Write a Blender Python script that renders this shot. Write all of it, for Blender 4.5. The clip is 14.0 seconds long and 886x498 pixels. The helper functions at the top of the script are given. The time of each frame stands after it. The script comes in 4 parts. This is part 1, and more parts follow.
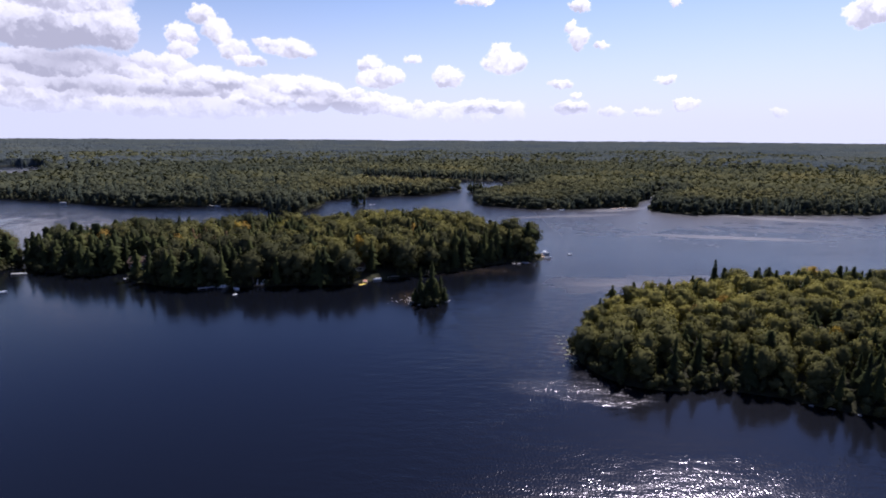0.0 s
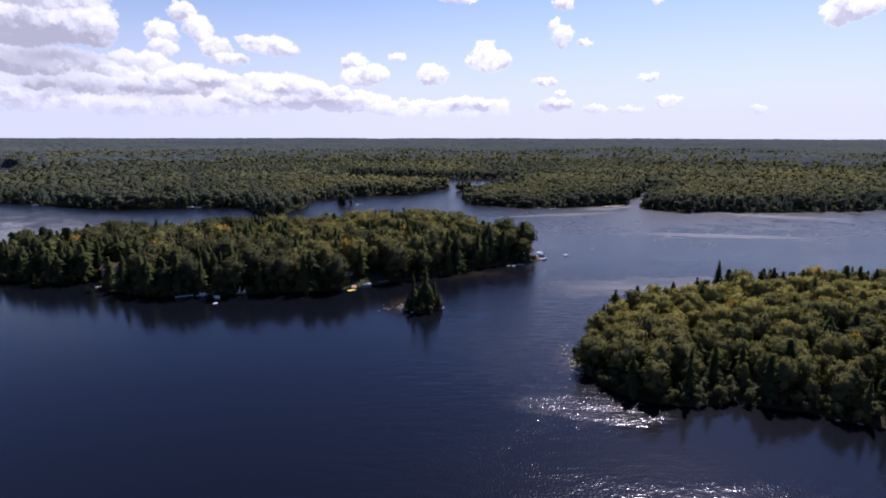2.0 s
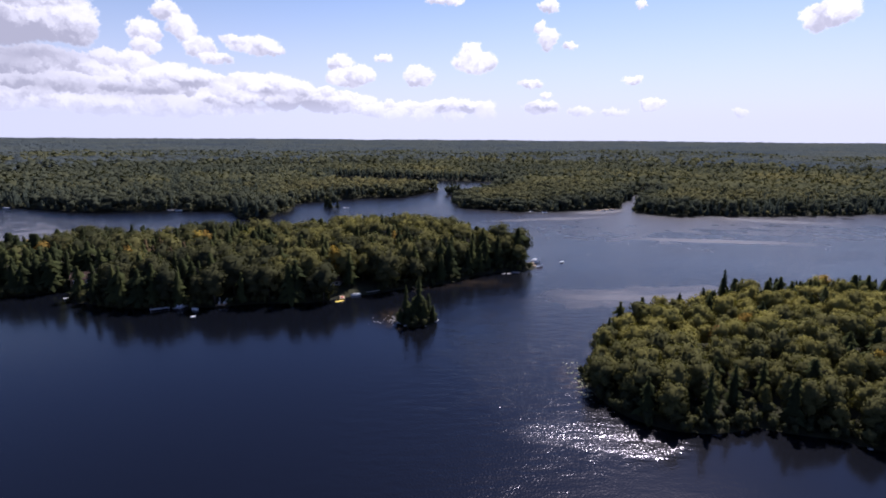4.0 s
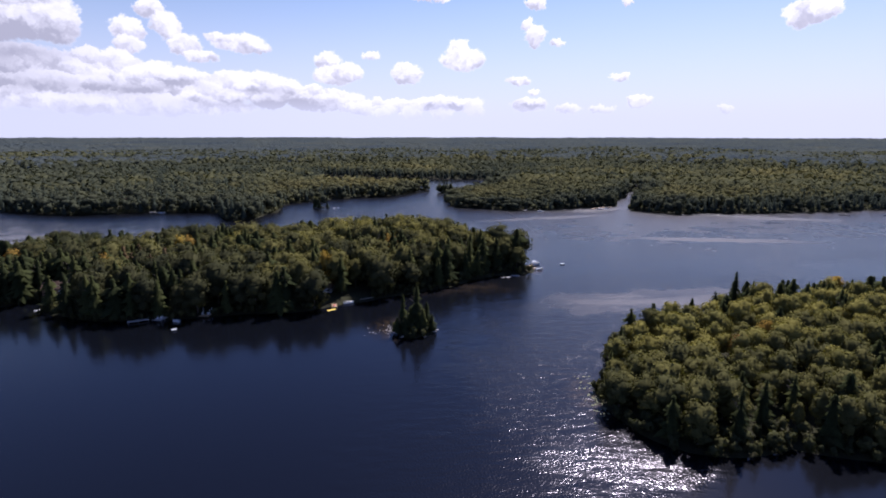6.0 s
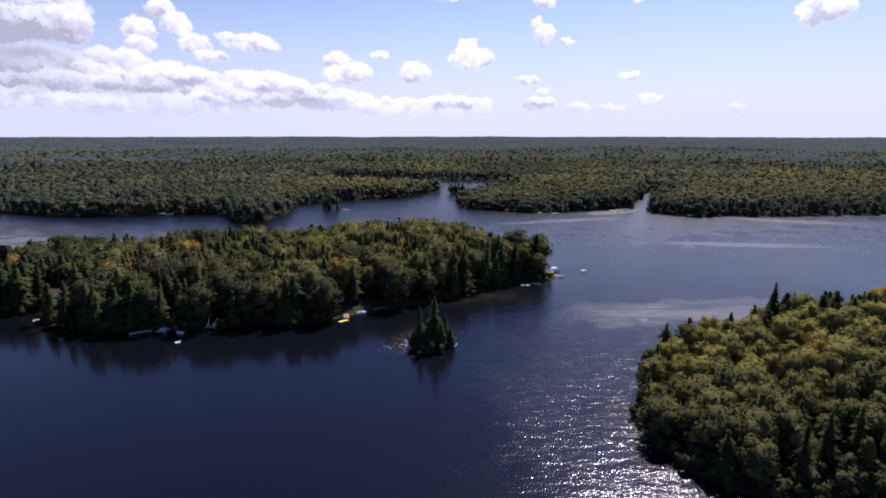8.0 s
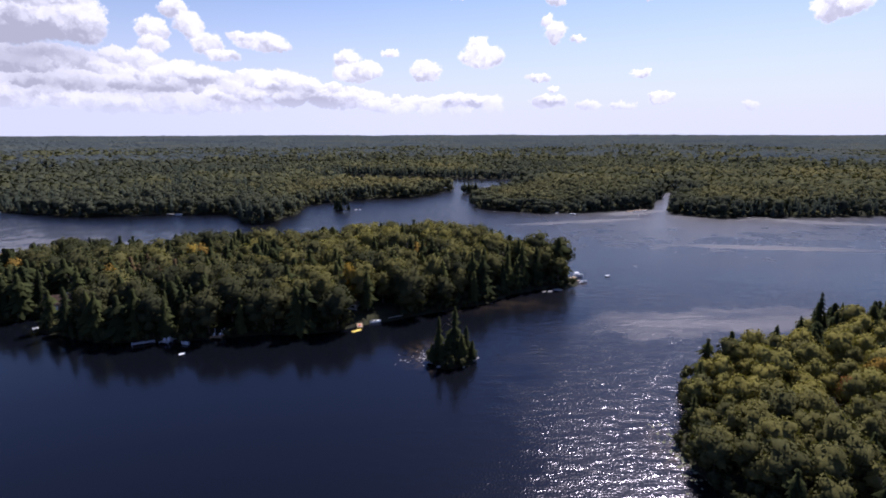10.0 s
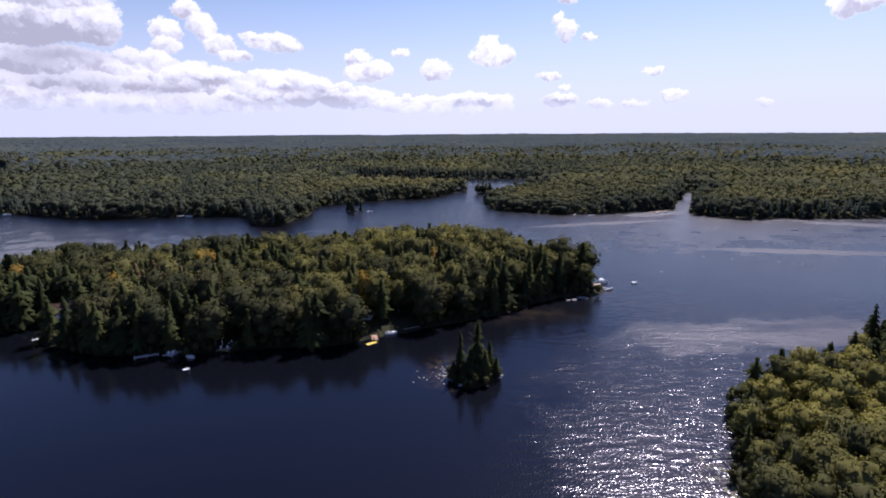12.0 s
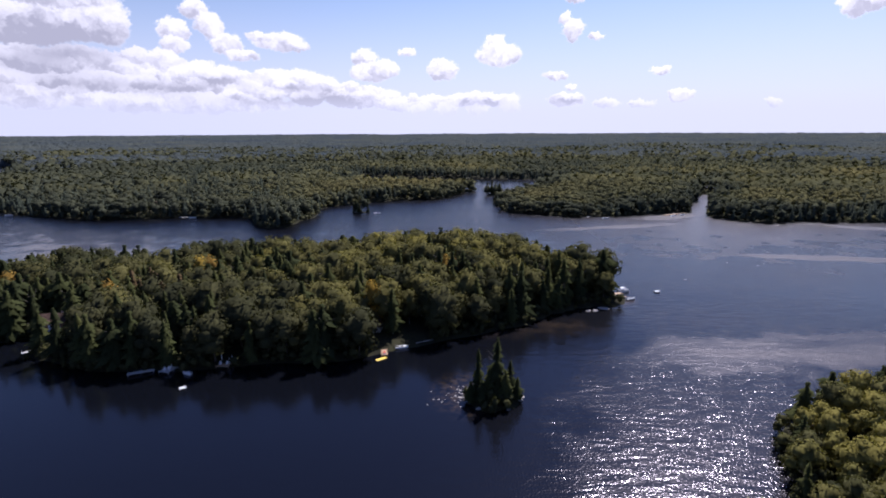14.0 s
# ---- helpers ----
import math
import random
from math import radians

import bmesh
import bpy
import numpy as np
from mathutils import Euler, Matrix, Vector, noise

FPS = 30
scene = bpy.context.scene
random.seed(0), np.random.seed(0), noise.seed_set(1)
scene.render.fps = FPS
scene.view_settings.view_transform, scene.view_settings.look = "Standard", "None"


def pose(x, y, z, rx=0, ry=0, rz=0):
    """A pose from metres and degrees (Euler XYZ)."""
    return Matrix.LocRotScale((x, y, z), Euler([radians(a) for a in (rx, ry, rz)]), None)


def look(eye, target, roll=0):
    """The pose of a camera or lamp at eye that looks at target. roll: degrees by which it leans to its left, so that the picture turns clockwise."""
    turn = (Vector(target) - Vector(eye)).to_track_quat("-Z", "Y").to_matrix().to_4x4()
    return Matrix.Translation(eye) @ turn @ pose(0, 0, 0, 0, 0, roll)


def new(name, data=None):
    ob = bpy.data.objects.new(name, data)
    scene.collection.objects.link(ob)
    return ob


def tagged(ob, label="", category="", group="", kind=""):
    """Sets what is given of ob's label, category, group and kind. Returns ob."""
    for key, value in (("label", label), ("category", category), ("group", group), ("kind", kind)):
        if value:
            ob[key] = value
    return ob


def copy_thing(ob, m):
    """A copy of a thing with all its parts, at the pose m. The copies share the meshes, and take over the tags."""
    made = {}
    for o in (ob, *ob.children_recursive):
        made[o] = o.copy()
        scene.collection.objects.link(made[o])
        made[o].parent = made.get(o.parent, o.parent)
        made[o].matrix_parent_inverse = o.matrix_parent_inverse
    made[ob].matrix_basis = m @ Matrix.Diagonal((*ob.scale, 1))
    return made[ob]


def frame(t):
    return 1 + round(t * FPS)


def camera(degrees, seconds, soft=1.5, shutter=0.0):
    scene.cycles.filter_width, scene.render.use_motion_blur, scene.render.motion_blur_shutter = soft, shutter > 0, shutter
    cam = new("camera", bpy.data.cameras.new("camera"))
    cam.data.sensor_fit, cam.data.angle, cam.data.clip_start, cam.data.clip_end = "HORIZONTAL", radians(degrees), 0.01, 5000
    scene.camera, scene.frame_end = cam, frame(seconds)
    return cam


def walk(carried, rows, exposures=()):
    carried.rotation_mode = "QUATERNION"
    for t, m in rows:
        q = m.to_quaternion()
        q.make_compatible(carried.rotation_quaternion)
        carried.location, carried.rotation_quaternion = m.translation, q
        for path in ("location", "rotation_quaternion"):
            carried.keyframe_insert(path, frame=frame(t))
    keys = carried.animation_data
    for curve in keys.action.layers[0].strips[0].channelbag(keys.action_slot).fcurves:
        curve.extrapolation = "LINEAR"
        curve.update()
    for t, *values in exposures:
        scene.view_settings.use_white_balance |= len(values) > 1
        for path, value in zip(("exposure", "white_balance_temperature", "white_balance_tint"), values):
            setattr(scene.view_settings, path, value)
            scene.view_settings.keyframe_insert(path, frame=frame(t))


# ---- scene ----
cam = camera(80.3, 14.0, soft=1.9)
PATH = [
    (0, (0.00, 0.00, 65.00), (0.00, 97.83, 44.30), 0.36),
    (0.5, (-0.69, 2.85, 64.92), (-0.26, 100.66, 44.12), 0.26),
    (1, (-1.40, 5.71, 64.83), (-0.46, 103.50, 43.94), 0.27),
    (1.5, (-2.08, 8.59, 64.79), (-0.47, 106.35, 43.82), 0.18),
    (2, (-2.74, 11.54, 64.85), (-0.16, 109.26, 43.77), 0.10),
    (2.5, (-3.40, 14.57, 64.97), (-0.05, 112.24, 43.80), 0.04),
    (3, (-4.08, 17.58, 65.09), (-0.42, 115.28, 44.08), 0.16),
    (3.5, (-4.74, 20.59, 65.15), (-0.38, 118.30, 44.35), 0.34),
    (6, (-7.85, 35.54, 65.29), (-0.70, 133.00, 44.06), 0.06),
    (6.5, (-8.54, 38.51, 65.54), (-1.72, 135.94, 44.09), 0.01),
    (7, (-9.23, 41.47, 65.78), (-2.98, 138.96, 44.40), -0.03),
    (9.5, (-12.64, 56.40, 66.00), (-8.21, 153.97, 44.51), 0.05),
    (10, (-13.26, 59.24, 65.97), (-9.55, 156.79, 44.29), -0.08),
    (10.5, (-13.95, 62.10, 65.98), (-10.63, 159.65, 44.24), -0.19),
    (11, (-14.62, 64.99, 66.01), (-11.82, 162.55, 44.23), -0.20),
    (11.5, (-15.25, 67.90, 66.06), (-12.99, 165.48, 44.29), -0.27),
    (12, (-15.90, 70.83, 66.13), (-14.19, 168.40, 44.31), -0.33),
    (12.5, (-16.55, 73.78, 66.26), (-15.25, 171.33, 44.32), -0.31),
    (13, (-17.22, 76.72, 66.37), (-16.25, 174.28, 44.42), -0.29),
    (13.5, (-17.89, 79.65, 66.47), (-17.03, 177.19, 44.44), -0.30),
    (14, (-18.55, 82.59, 66.51), (-17.90, 180.16, 44.59), -0.25),
]
walk(cam, [(t, look(eye, target, roll)) for t, eye, target, roll in PATH], [(0.0, 0.42, 5800, 22), (14.0, 0.42, 5800, 22)])

# ---- sun and sky ----
SUN_AZ, SUN_EL = 29.0, 50.0
sun_way = Vector((math.sin(radians(SUN_AZ)) * math.cos(radians(SUN_EL)), math.cos(radians(SUN_AZ)) * math.cos(radians(SUN_EL)), math.sin(radians(SUN_EL))))
sun = new("sun", bpy.data.lights.new("sun", "SUN"))
sun.data.energy, sun.data.angle, sun.data.color = 5.0, radians(0.6), (1.0, 0.95, 0.87)
sun.matrix_world = look(sun_way * 1000, (0, 0, 0))

world = bpy.data.worlds.new("sky")
scene.world = world
world.use_nodes = True


class Nodes:
    """Short hand for building node trees."""

    def __init__(self, tree):
        self.tree = tree
        tree.nodes.clear()

    def add(self, kind, **sets):
        n = self.tree.nodes.new(kind)
        for k, v in sets.items():
            setattr(n, k, v)
        return n

    def put(self, socket, value):
        if isinstance(value, bpy.types.NodeSocket):
            self.tree.links.new(value, socket)
        elif value is not None:
            socket.default_value = value

    def math(self, op, a, b=None, c=None, clamp=False):
        n = self.add("ShaderNodeMath", operation=op, use_clamp=clamp)
        for s, v in zip(n.inputs, (a, b, c)):
            self.put(s, v)
        return n.outputs[0]

    def vec(self, op, a, b=None, c=None):
        n = self.add("ShaderNodeVectorMath", operation=op)
        for s, v in zip(n.inputs, (a, b, c)):
            self.put(s, v)
        return n.outputs["Value"] if op in ("DOT_PRODUCT", "LENGTH", "DISTANCE") else n.outputs["Vector"]

    def noise(self, vector, scale, detail=4.0, rough=0.55, color=False, distortion=0.0):
        n = self.add("ShaderNodeTexNoise")
        self.put(n.inputs["Vector"], vector)
        for k, v in (("Scale", scale), ("Detail", detail), ("Roughness", rough), ("Distortion", distortion)):
            self.put(n.inputs[k], v)
        return n.outputs["Color" if color else "Fac"]

    def step(self, value, low, high, a=0.0, b=1.0):
        n = self.add("ShaderNodeMapRange", interpolation_type="SMOOTHSTEP")
        for s, v in zip(n.inputs, (value, low, high, a, b)):
            self.put(s, v)
        return n.outputs[0]

    def mix(self, fac, a, b, blend="MIX"):
        n = self.add("ShaderNodeMix", data_type="RGBA", blend_type=blend)
        self.put(n.inputs[0], fac)
        for s, v in ((n.inputs[6], a), (n.inputs[7], b)):
            self.put(s, (*v, 1) if isinstance(v, tuple) and len(v) == 3 else v)
        return n.outputs[2]

    def ramp(self, fac, stops):
        n = self.add("ShaderNodeValToRGB")
        self.put(n.inputs[0], fac)
        while len(n.color_ramp.elements) < len(stops):
            n.color_ramp.elements.new(0.5)
        for e, (p, c) in zip(n.color_ramp.elements, stops):
            e.position, e.color = p, (*c, 1)
        return n.outputs[0]


w = Nodes(world.node_tree)
way = w.add("ShaderNodeTexCoord").outputs["Generated"]
xyz = w.add("ShaderNodeSeparateXYZ")
w.put(xyz.inputs[0], way)
azimuth = w.math("MULTIPLY", w.math("ARCTAN2", xyz.outputs[0], xyz.outputs[1]), 57.2958)
elevation = w.math("MULTIPLY", w.math("ARCSINE", xyz.outputs[2]), 57.2958)
flat = w.add("ShaderNodeCombineXYZ")
w.put(flat.inputs[0], azimuth), w.put(flat.inputs[1], elevation)
degrees = flat.outputs[0]
billow = w.vec("SUBTRACT", w.noise(degrees, 0.32, 7.0, 0.62, color=True), (0.5, 0.5, 0.5))
bent = w.vec("MULTIPLY_ADD", billow, (1.5, 1.1, 0.0), degrees)
billow2 = w.vec("SUBTRACT", w.noise(degrees, 1.3, 4.0, 0.6, color=True), (0.5, 0.5, 0.5))
bent = w.vec("MULTIPLY_ADD", billow2, (1.25, 0.95, 0.0), bent)
bent = w.vec("MULTIPLY_ADD", w.vec("SUBTRACT", w.noise(degrees, 3.6, 3.0, 0.6, color=True), (0.5, 0.5, 0.5)), (0.55, 0.45, 0.0), bent)
cover, shade = 0.0, 0.0
heap = w.math("SUBTRACT", w.noise(bent, 0.8, 5.0, 0.6), 0.5)


def blob(az, el, wide, high):
    q = w.vec("MULTIPLY", w.vec("SUBTRACT", bent, (az, el, 0.0)), (1 / wide, 1 / high, 0.0))
    return q, w.math("EXPONENT", w.math("MULTIPLY", w.vec("DOT_PRODUCT", q, q), -0.7))


def puff(az, el, wide, high, top=0.0, base=0.85):
    """One head of a cumulus before those already there: bright above, shaded towards its base."""
    global cover, shade
    q, near = blob(az, el, wide, high)
    mask = w.step(near, 0.44, 0.58)
    up = w.vec("DOT_PRODUCT", q, (0.15, 0.8, 0.0))
    tone = w.step(w.math("MULTIPLY_ADD", heap, 3.0, up), -0.95, 0.45, base, top)
    cover = w.math("MAXIMUM", cover, mask)
    blend = w.add("ShaderNodeMix")
    w.put(blend.inputs[0], mask), w.put(blend.inputs[2], shade), w.put(blend.inputs[3], tone)
    shade = blend.outputs[0]


def grey(az, el, wide, high):
    global shade
    q, near = blob(az, el, wide, high)
    shade = w.math("MULTIPLY_ADD", near, 0.75, shade, clamp=True)


# the heavy cumulus high on the one side
puff(-36.2, 9.0, 4.4, 2.1)
puff(-32.7, 9.7, 3.4, 2.0)
puff(-30.4, 9.4, 1.8, 2.1)
puff(-34.4, 11.8, 5.4, 1.7)
puff(-48.0, 11.0, 7.0, 3.0)
# the row of cumulus beside it
puff(-25.3, 9.2, 1.5, 1.1)
puff(-25.3, 7.9, 1.3, 0.8)
puff(-23.4, 11.1, 1.3, 0.9)
puff(-22.1, 9.7, 1.3, 1.3)
puff(-20.7, 8.1, 1.4, 1.1)
puff(-19.5, 7.2, 1.6, 0.6)
puff(-15.9, 8.7, 2.6, 0.9)
puff(-17.8, 9.1, 1.1, 0.5)
puff(-14.1, 8.3, 1.2, 0.5)
puff(-7.6, 7.3, 1.3, 1.0)
puff(-6.9, 5.9, 2.2, 1.1)
puff(-5.6, 6.2, 1.5, 1.0)
puff(-3.1, 7.9, 0.9, 0.4)
puff(0.4, 6.2, 1.6, 1.1)
puff(5.8, 8.4, 1.3, 1.1)
puff(6.3, 7.6, 2.4, 1.1)
puff(12.7, 10.8, 0.6, 0.6)
puff(13.6, 9.7, 1.1, 1.1)
puff(15.7, 8.9, 0.7, 0.4)
puff(13.6, 12.7, 1.0, 0.7)
puff(3.0, 13.4, 2.0, 0.4)
puff(22.3, 12.4, 0.5, 0.4)
puff(36.7, 10.1, 1.4, 1.0)
puff(37.9, 10.4, 1.6, 1.2)
# small far ones
puff(12.1, 5.4, 1.4, 0.5)
puff(13.2, 3.0, 1.9, 0.8)
puff(21.9, 5.6, 0.9, 0.4)
puff(24.0, 3.4, 1.3, 0.7)
puff(31.8, 2.5, 0.7, 0.4)
puff(13.5, 4.3, 0.6, 0.3)
puff(17.3, 2.7, 1.3, 0.5)
puff(20.5, 2.7, 1.5, 0.4)
# the long bank over the horizon
puff(-37.0, 5.9, 2.7, 1.3)
puff(-33.1, 6.0, 3.0, 1.4)
puff(-29.3, 5.8, 2.8, 1.2)
puff(-26.1, 5.7, 2.2, 1.4)
puff(-24.2, 4.5, 3.0, 1.3)
puff(-21.2, 4.9, 2.1, 1.3)
puff(-15.3, 4.9, 3.9, 1.3)
puff(-13.1, 4.4, 3.4, 1.4)
puff(-19.2, 4.0, 4.3, 1.3)
puff(-8.0, 3.4, 4.1, 1.0)
puff(-3.9, 2.8, 3.0, 0.7)
puff(-31.2, 3.7, 5.5, 1.7)
puff(-36.9, 3.5, 4.0, 1.6)
puff(4.4, 3.2, 4.1, 0.8)
puff(0.3, 2.9, 2.4, 0.7)
puff(-24.9, 2.7, 10.5, 1.0)
puff(-52.0, 4.5, 12.0, 2.5)
# small heads rising along the bank's upper edge
heads = np.random.default_rng(3)
for down, step in ((0.4, 2.3), (1.3, 2.9), (2.3, 3.6)):
    for az in np.arange(-42, 8, step):
        low = 1.0 if az < -12 else 0.45
        rim = float(np.interp(az, (-42, -37, -29, -26, -21, -15, -10, -5, 0, 8), (6.9, 6.7, 6.8, 6.9, 5.8, 5.9, 4.7, 3.6, 3.3, 3.3)))
        size = float(heads.uniform(0.6, 1.2)) * (0.55 + 0.45 * low)
        puff(float(az + heads.uniform(-0.8, 0.8)), rim - (down + float(heads.uniform(-0.3, 0.5))) * low, size * 1.4, size * 0.72, 0.0, 0.6)
# their shaded undersides
grey(-35.6, 8.2, 4.9, 0.95)
grey(-33.4, 6.6, 3.0, 0.5)
grey(-36.6, 5.7, 4.0, 0.6)
grey(-21.5, 4.7, 1.6, 0.35)
grey(-14.5, 4.3, 2.2, 0.3)
grey(-26.2, 4.0, 2.9, 0.6)
grey(-16.5, 2.9, 4.5, 0.4)
grey(-33.3, 4.3, 3.4, 0.6)
grey(4.4, 2.8, 2.4, 0.3)
grey(13.4, 2.8, 1.1, 0.2)
grey(-11.5, 3.3, 2.3, 0.6)


air = w.add("ShaderNodeTexSky", sky_type="NISHITA", sun_disc=False, sun_elevation=radians(SUN_EL), sun_rotation=radians(SUN_AZ), altitude=300, air_density=1.0, dust_density=0.6, ozone_density=3.0)
CLOUD, UNDER, HAZE = (9.8, 9.6, 9.9), (4.7, 4.65, 5.3), (7.1, 7.25, 8.35)
cloud = w.mix(shade, CLOUD, UNDER)
blue = w.mix(w.step(elevation, 12.0, 23.0), (1.0, 1.0, 1.0), (0.47, 0.62, 0.93))
sky = w.mix(w.step(elevation, -1.0, 17.0, 0.95, 0.06), w.mix(1.0, air.outputs[0], blue, "MULTIPLY"), HAZE)
sky = w.mix(cover, sky, cloud)
sky = w.mix(w.step(elevation, 0.8, 4.0, 0.95, 0.0), sky, HAZE)
sky = w.mix(1.0, sky, w.mix(w.step(azimuth, -42.0, 2.0), (0.93, 0.93, 0.935), (1.0, 1.0, 1.0)), "MULTIPLY")
# the sky away from the sun is deeper
turned = w.vec("DOT_PRODUCT", way, (math.sin(radians(SUN_AZ)), math.cos(radians(SUN_AZ)), 0.0))
sky = w.mix(w.step(turned, -0.45, 0.28, 1.0, 0.0), sky, w.mix(1.0, sky, (0.62, 0.69, 0.82), "MULTIPLY"))
back = w.add("ShaderNodeBackground")
w.put(back.inputs[0], sky), w.put(back.inputs[1], 0.084)
w.put(w.add("ShaderNodeOutputWorld").inputs[0], back.outputs[0])


# ---- materials ----
def material(name):
    m = bpy.data.materials.new(name)
    m.use_nodes = True
    return m, Nodes(m.node_tree)


def finish(n, shader):
    n.put(n.add("ShaderNodeOutputMaterial").inputs[0], shader)


def principled(n, color, rough=0.6, normal=None, **more):
    p = n.add("ShaderNodeBsdfPrincipled")
    n.put(p.inputs["Base Color"], (*color, 1) if isinstance(color, tuple) else color)
    n.put(p.inputs["Roughness"], rough)
    n.put(p.inputs["Normal"], normal)
    for k, v in more.items():
        n.put(p.inputs[k.replace("_", " ").title().replace("Ior", "IOR")], v)
    return p.outputs[0]


def bump(n, height, distance, normal=None, strength=1.0):
    b = n.add("ShaderNodeBump")
    n.put(b.inputs["Height"], height), n.put(b.inputs["Distance"], distance), n.put(b.inputs["Strength"], strength)
    n.put(b.inputs["Normal"], normal)
    return b.outputs[0]


def place_of(n):
    return n.add("ShaderNodeNewGeometry").outputs["Position"]


def foliage(name, stops, source, glow=0.2):
    """Leaves: a hue for each tree, a shade for each clump, light coming through them."""
    m, n = material(name)
    geo = n.add("ShaderNodeNewGeometry")
    if source == "object":
        tree = n.add("ShaderNodeObjectInfo").outputs["Random"]
    else:
        tree = n.add("ShaderNodeAttribute", attribute_name="tint").outputs["Fac"]
    base = n.ramp(tree, stops)
    leaf = n.step(geo.outputs["Random Per Island"], 0.0, 1.0, 0.9, 1.1)
    grain = n.step(n.noise(geo.outputs["Position"], 2.2, 3.0), 0.3, 0.7, 0.84, 1.16)
    tone = n.math("MULTIPLY", leaf, grain)
    c = n.vec("SCALE", base)
    n.put(c.node.inputs["Scale"], tone)
    body = n.add("ShaderNodeBsdfDiffuse")
    n.put(body.inputs[0], c)
    thin = n.add("ShaderNodeBsdfTranslucent")
    warm = n.vec("MULTIPLY", c, (1.08, 1.15, 0.62))
    n.put(thin.inputs[0], warm)
    both = n.add("ShaderNodeMixShader")
    n.put(both.inputs[0], glow), n.put(both.inputs[1], body.outputs[0]), n.put(both.inputs[2], thin.outputs[0])
    finish(n, both.outputs[0])
    return m


BROAD = [(0.0, (0.051, 0.053, 0.026)), (0.3, (0.085, 0.081, 0.034)), (0.6, (0.114, 0.104, 0.038)), (0.85, (0.155, 0.140, 0.042)), (1.0, (0.196, 0.170, 0.048))]
GOLD = [(0.0, (0.27, 0.19, 0.035)), (0.6, (0.29, 0.18, 0.035)), (1.0, (0.25, 0.155, 0.04))]
NEEDLE = [(0.0, (0.033, 0.039, 0.018)), (0.5, (0.047, 0.053, 0.021)), (1.0, (0.064, 0.068, 0.025))]
# distant foliage: paler, bluer ramps with the haze put into the colour
HAZED_BROAD = [(0.0, (0.056, 0.060, 0.038)), (0.35, (0.090, 0.088, 0.043)), (0.7, (0.124, 0.110, 0.046)), (1.0, (0.161, 0.130, 0.048))]
HAZED_NEEDLE = [(0.0, (0.044, 0.052, 0.038)), (1.0, (0.068, 0.074, 0.043))]
# three copies of one foliage: shade and sunlight are put into the colour
shaded_leaf_mat = foliage("shaded_leaves", [(0.0, (0.043, 0.045, 0.024)), (1.0, (0.072, 0.069, 0.031))], "object")
leaf_mat = foliage("leaves", [(0.0, (0.079, 0.077, 0.033)), (1.0, (0.129, 0.116, 0.039))], "object")
lit_leaf_mat = foliage("lit_leaves", [(0.0, (0.123, 0.112, 0.039)), (1.0, (0.190, 0.165, 0.047))], "object")
leaf_stuff = foliage("leaves_of_woods", BROAD, "mesh")
hazed_leaves = foliage("hazed_leaves_of_far_woods", HAZED_BROAD, "mesh", 0.08)
hazed_needles = foliage("hazed_needles_of_far_woods", HAZED_NEEDLE, "mesh", 0.05)
gold_mat = foliage("turning_leaves", GOLD, "object")
brown_mat = foliage("browning_needles", [(0.0, (0.07, 0.05, 0.03)), (1.0, (0.11, 0.075, 0.04))], "object", 0.15)
needle_mat = foliage("needles", NEEDLE, "object", 0.14)
needle_stuff = foliage("needles_of_woods", NEEDLE, "mesh", 0.14)

bark_mat, n = material("bark")
finish(n, principled(n, n.ramp(n.noise(place_of(n), 6.0, 5.0), [(0.3, (0.05, 0.04, 0.03)), (0.7, (0.16, 0.13, 0.10))]), 0.9))

ground_mat, n = material("woodland_ground")
where = place_of(n)
soil = n.ramp(n.noise(where, 0.25, 6.0, 0.65), [(0.3, (0.018, 0.018, 0.011)), (0.55, (0.036, 0.034, 0.017)), (0.8, (0.045, 0.05, 0.02))])
finish(n, principled(n, soil, 0.95, bump(n, n.noise(where, 1.5, 5.0), 0.3), specular_ior_level=0.1))

# haze put into the base colour as blue; broad patches: stands and cloud shade
hazed_far_mat, n = material("hazed_canopy")
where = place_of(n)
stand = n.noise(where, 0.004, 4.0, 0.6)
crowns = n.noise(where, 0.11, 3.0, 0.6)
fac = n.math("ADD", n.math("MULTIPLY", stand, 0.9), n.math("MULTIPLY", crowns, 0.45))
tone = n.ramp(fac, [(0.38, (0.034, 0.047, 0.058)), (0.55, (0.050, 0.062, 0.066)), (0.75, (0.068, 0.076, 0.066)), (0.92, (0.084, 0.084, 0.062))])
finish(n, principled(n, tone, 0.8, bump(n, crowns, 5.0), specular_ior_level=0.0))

water_mat, n = material("lake_water")
where = place_of(n)


def gust(x, y, long, wide, turn, inner=0.3, outer=1.2):
    """How far a place lies inside an uneven patch of wind: 1 within, 0 outside."""
    c, sn = math.cos(radians(turn)), math.sin(radians(turn))
    off = n.vec("SUBTRACT", where, (x, y, 0.0))
    wob = n.math("MULTIPLY", n.math("SUBTRACT", n.noise(where, 0.06, 4.0), 0.5), wide * 1.6)
    u = n.vec("DOT_PRODUCT", off, (c / long, sn / long, 0.0))
    v = n.math("DIVIDE", n.math("ADD", n.vec("DOT_PRODUCT", off, (-sn, c, 0.0)), wob), wide)
    q = n.math("ADD", n.math("MULTIPLY", u, u), n.math("MULTIPLY", v, v))
    return n.step(q, inner, outer, 1.0, 0.0)


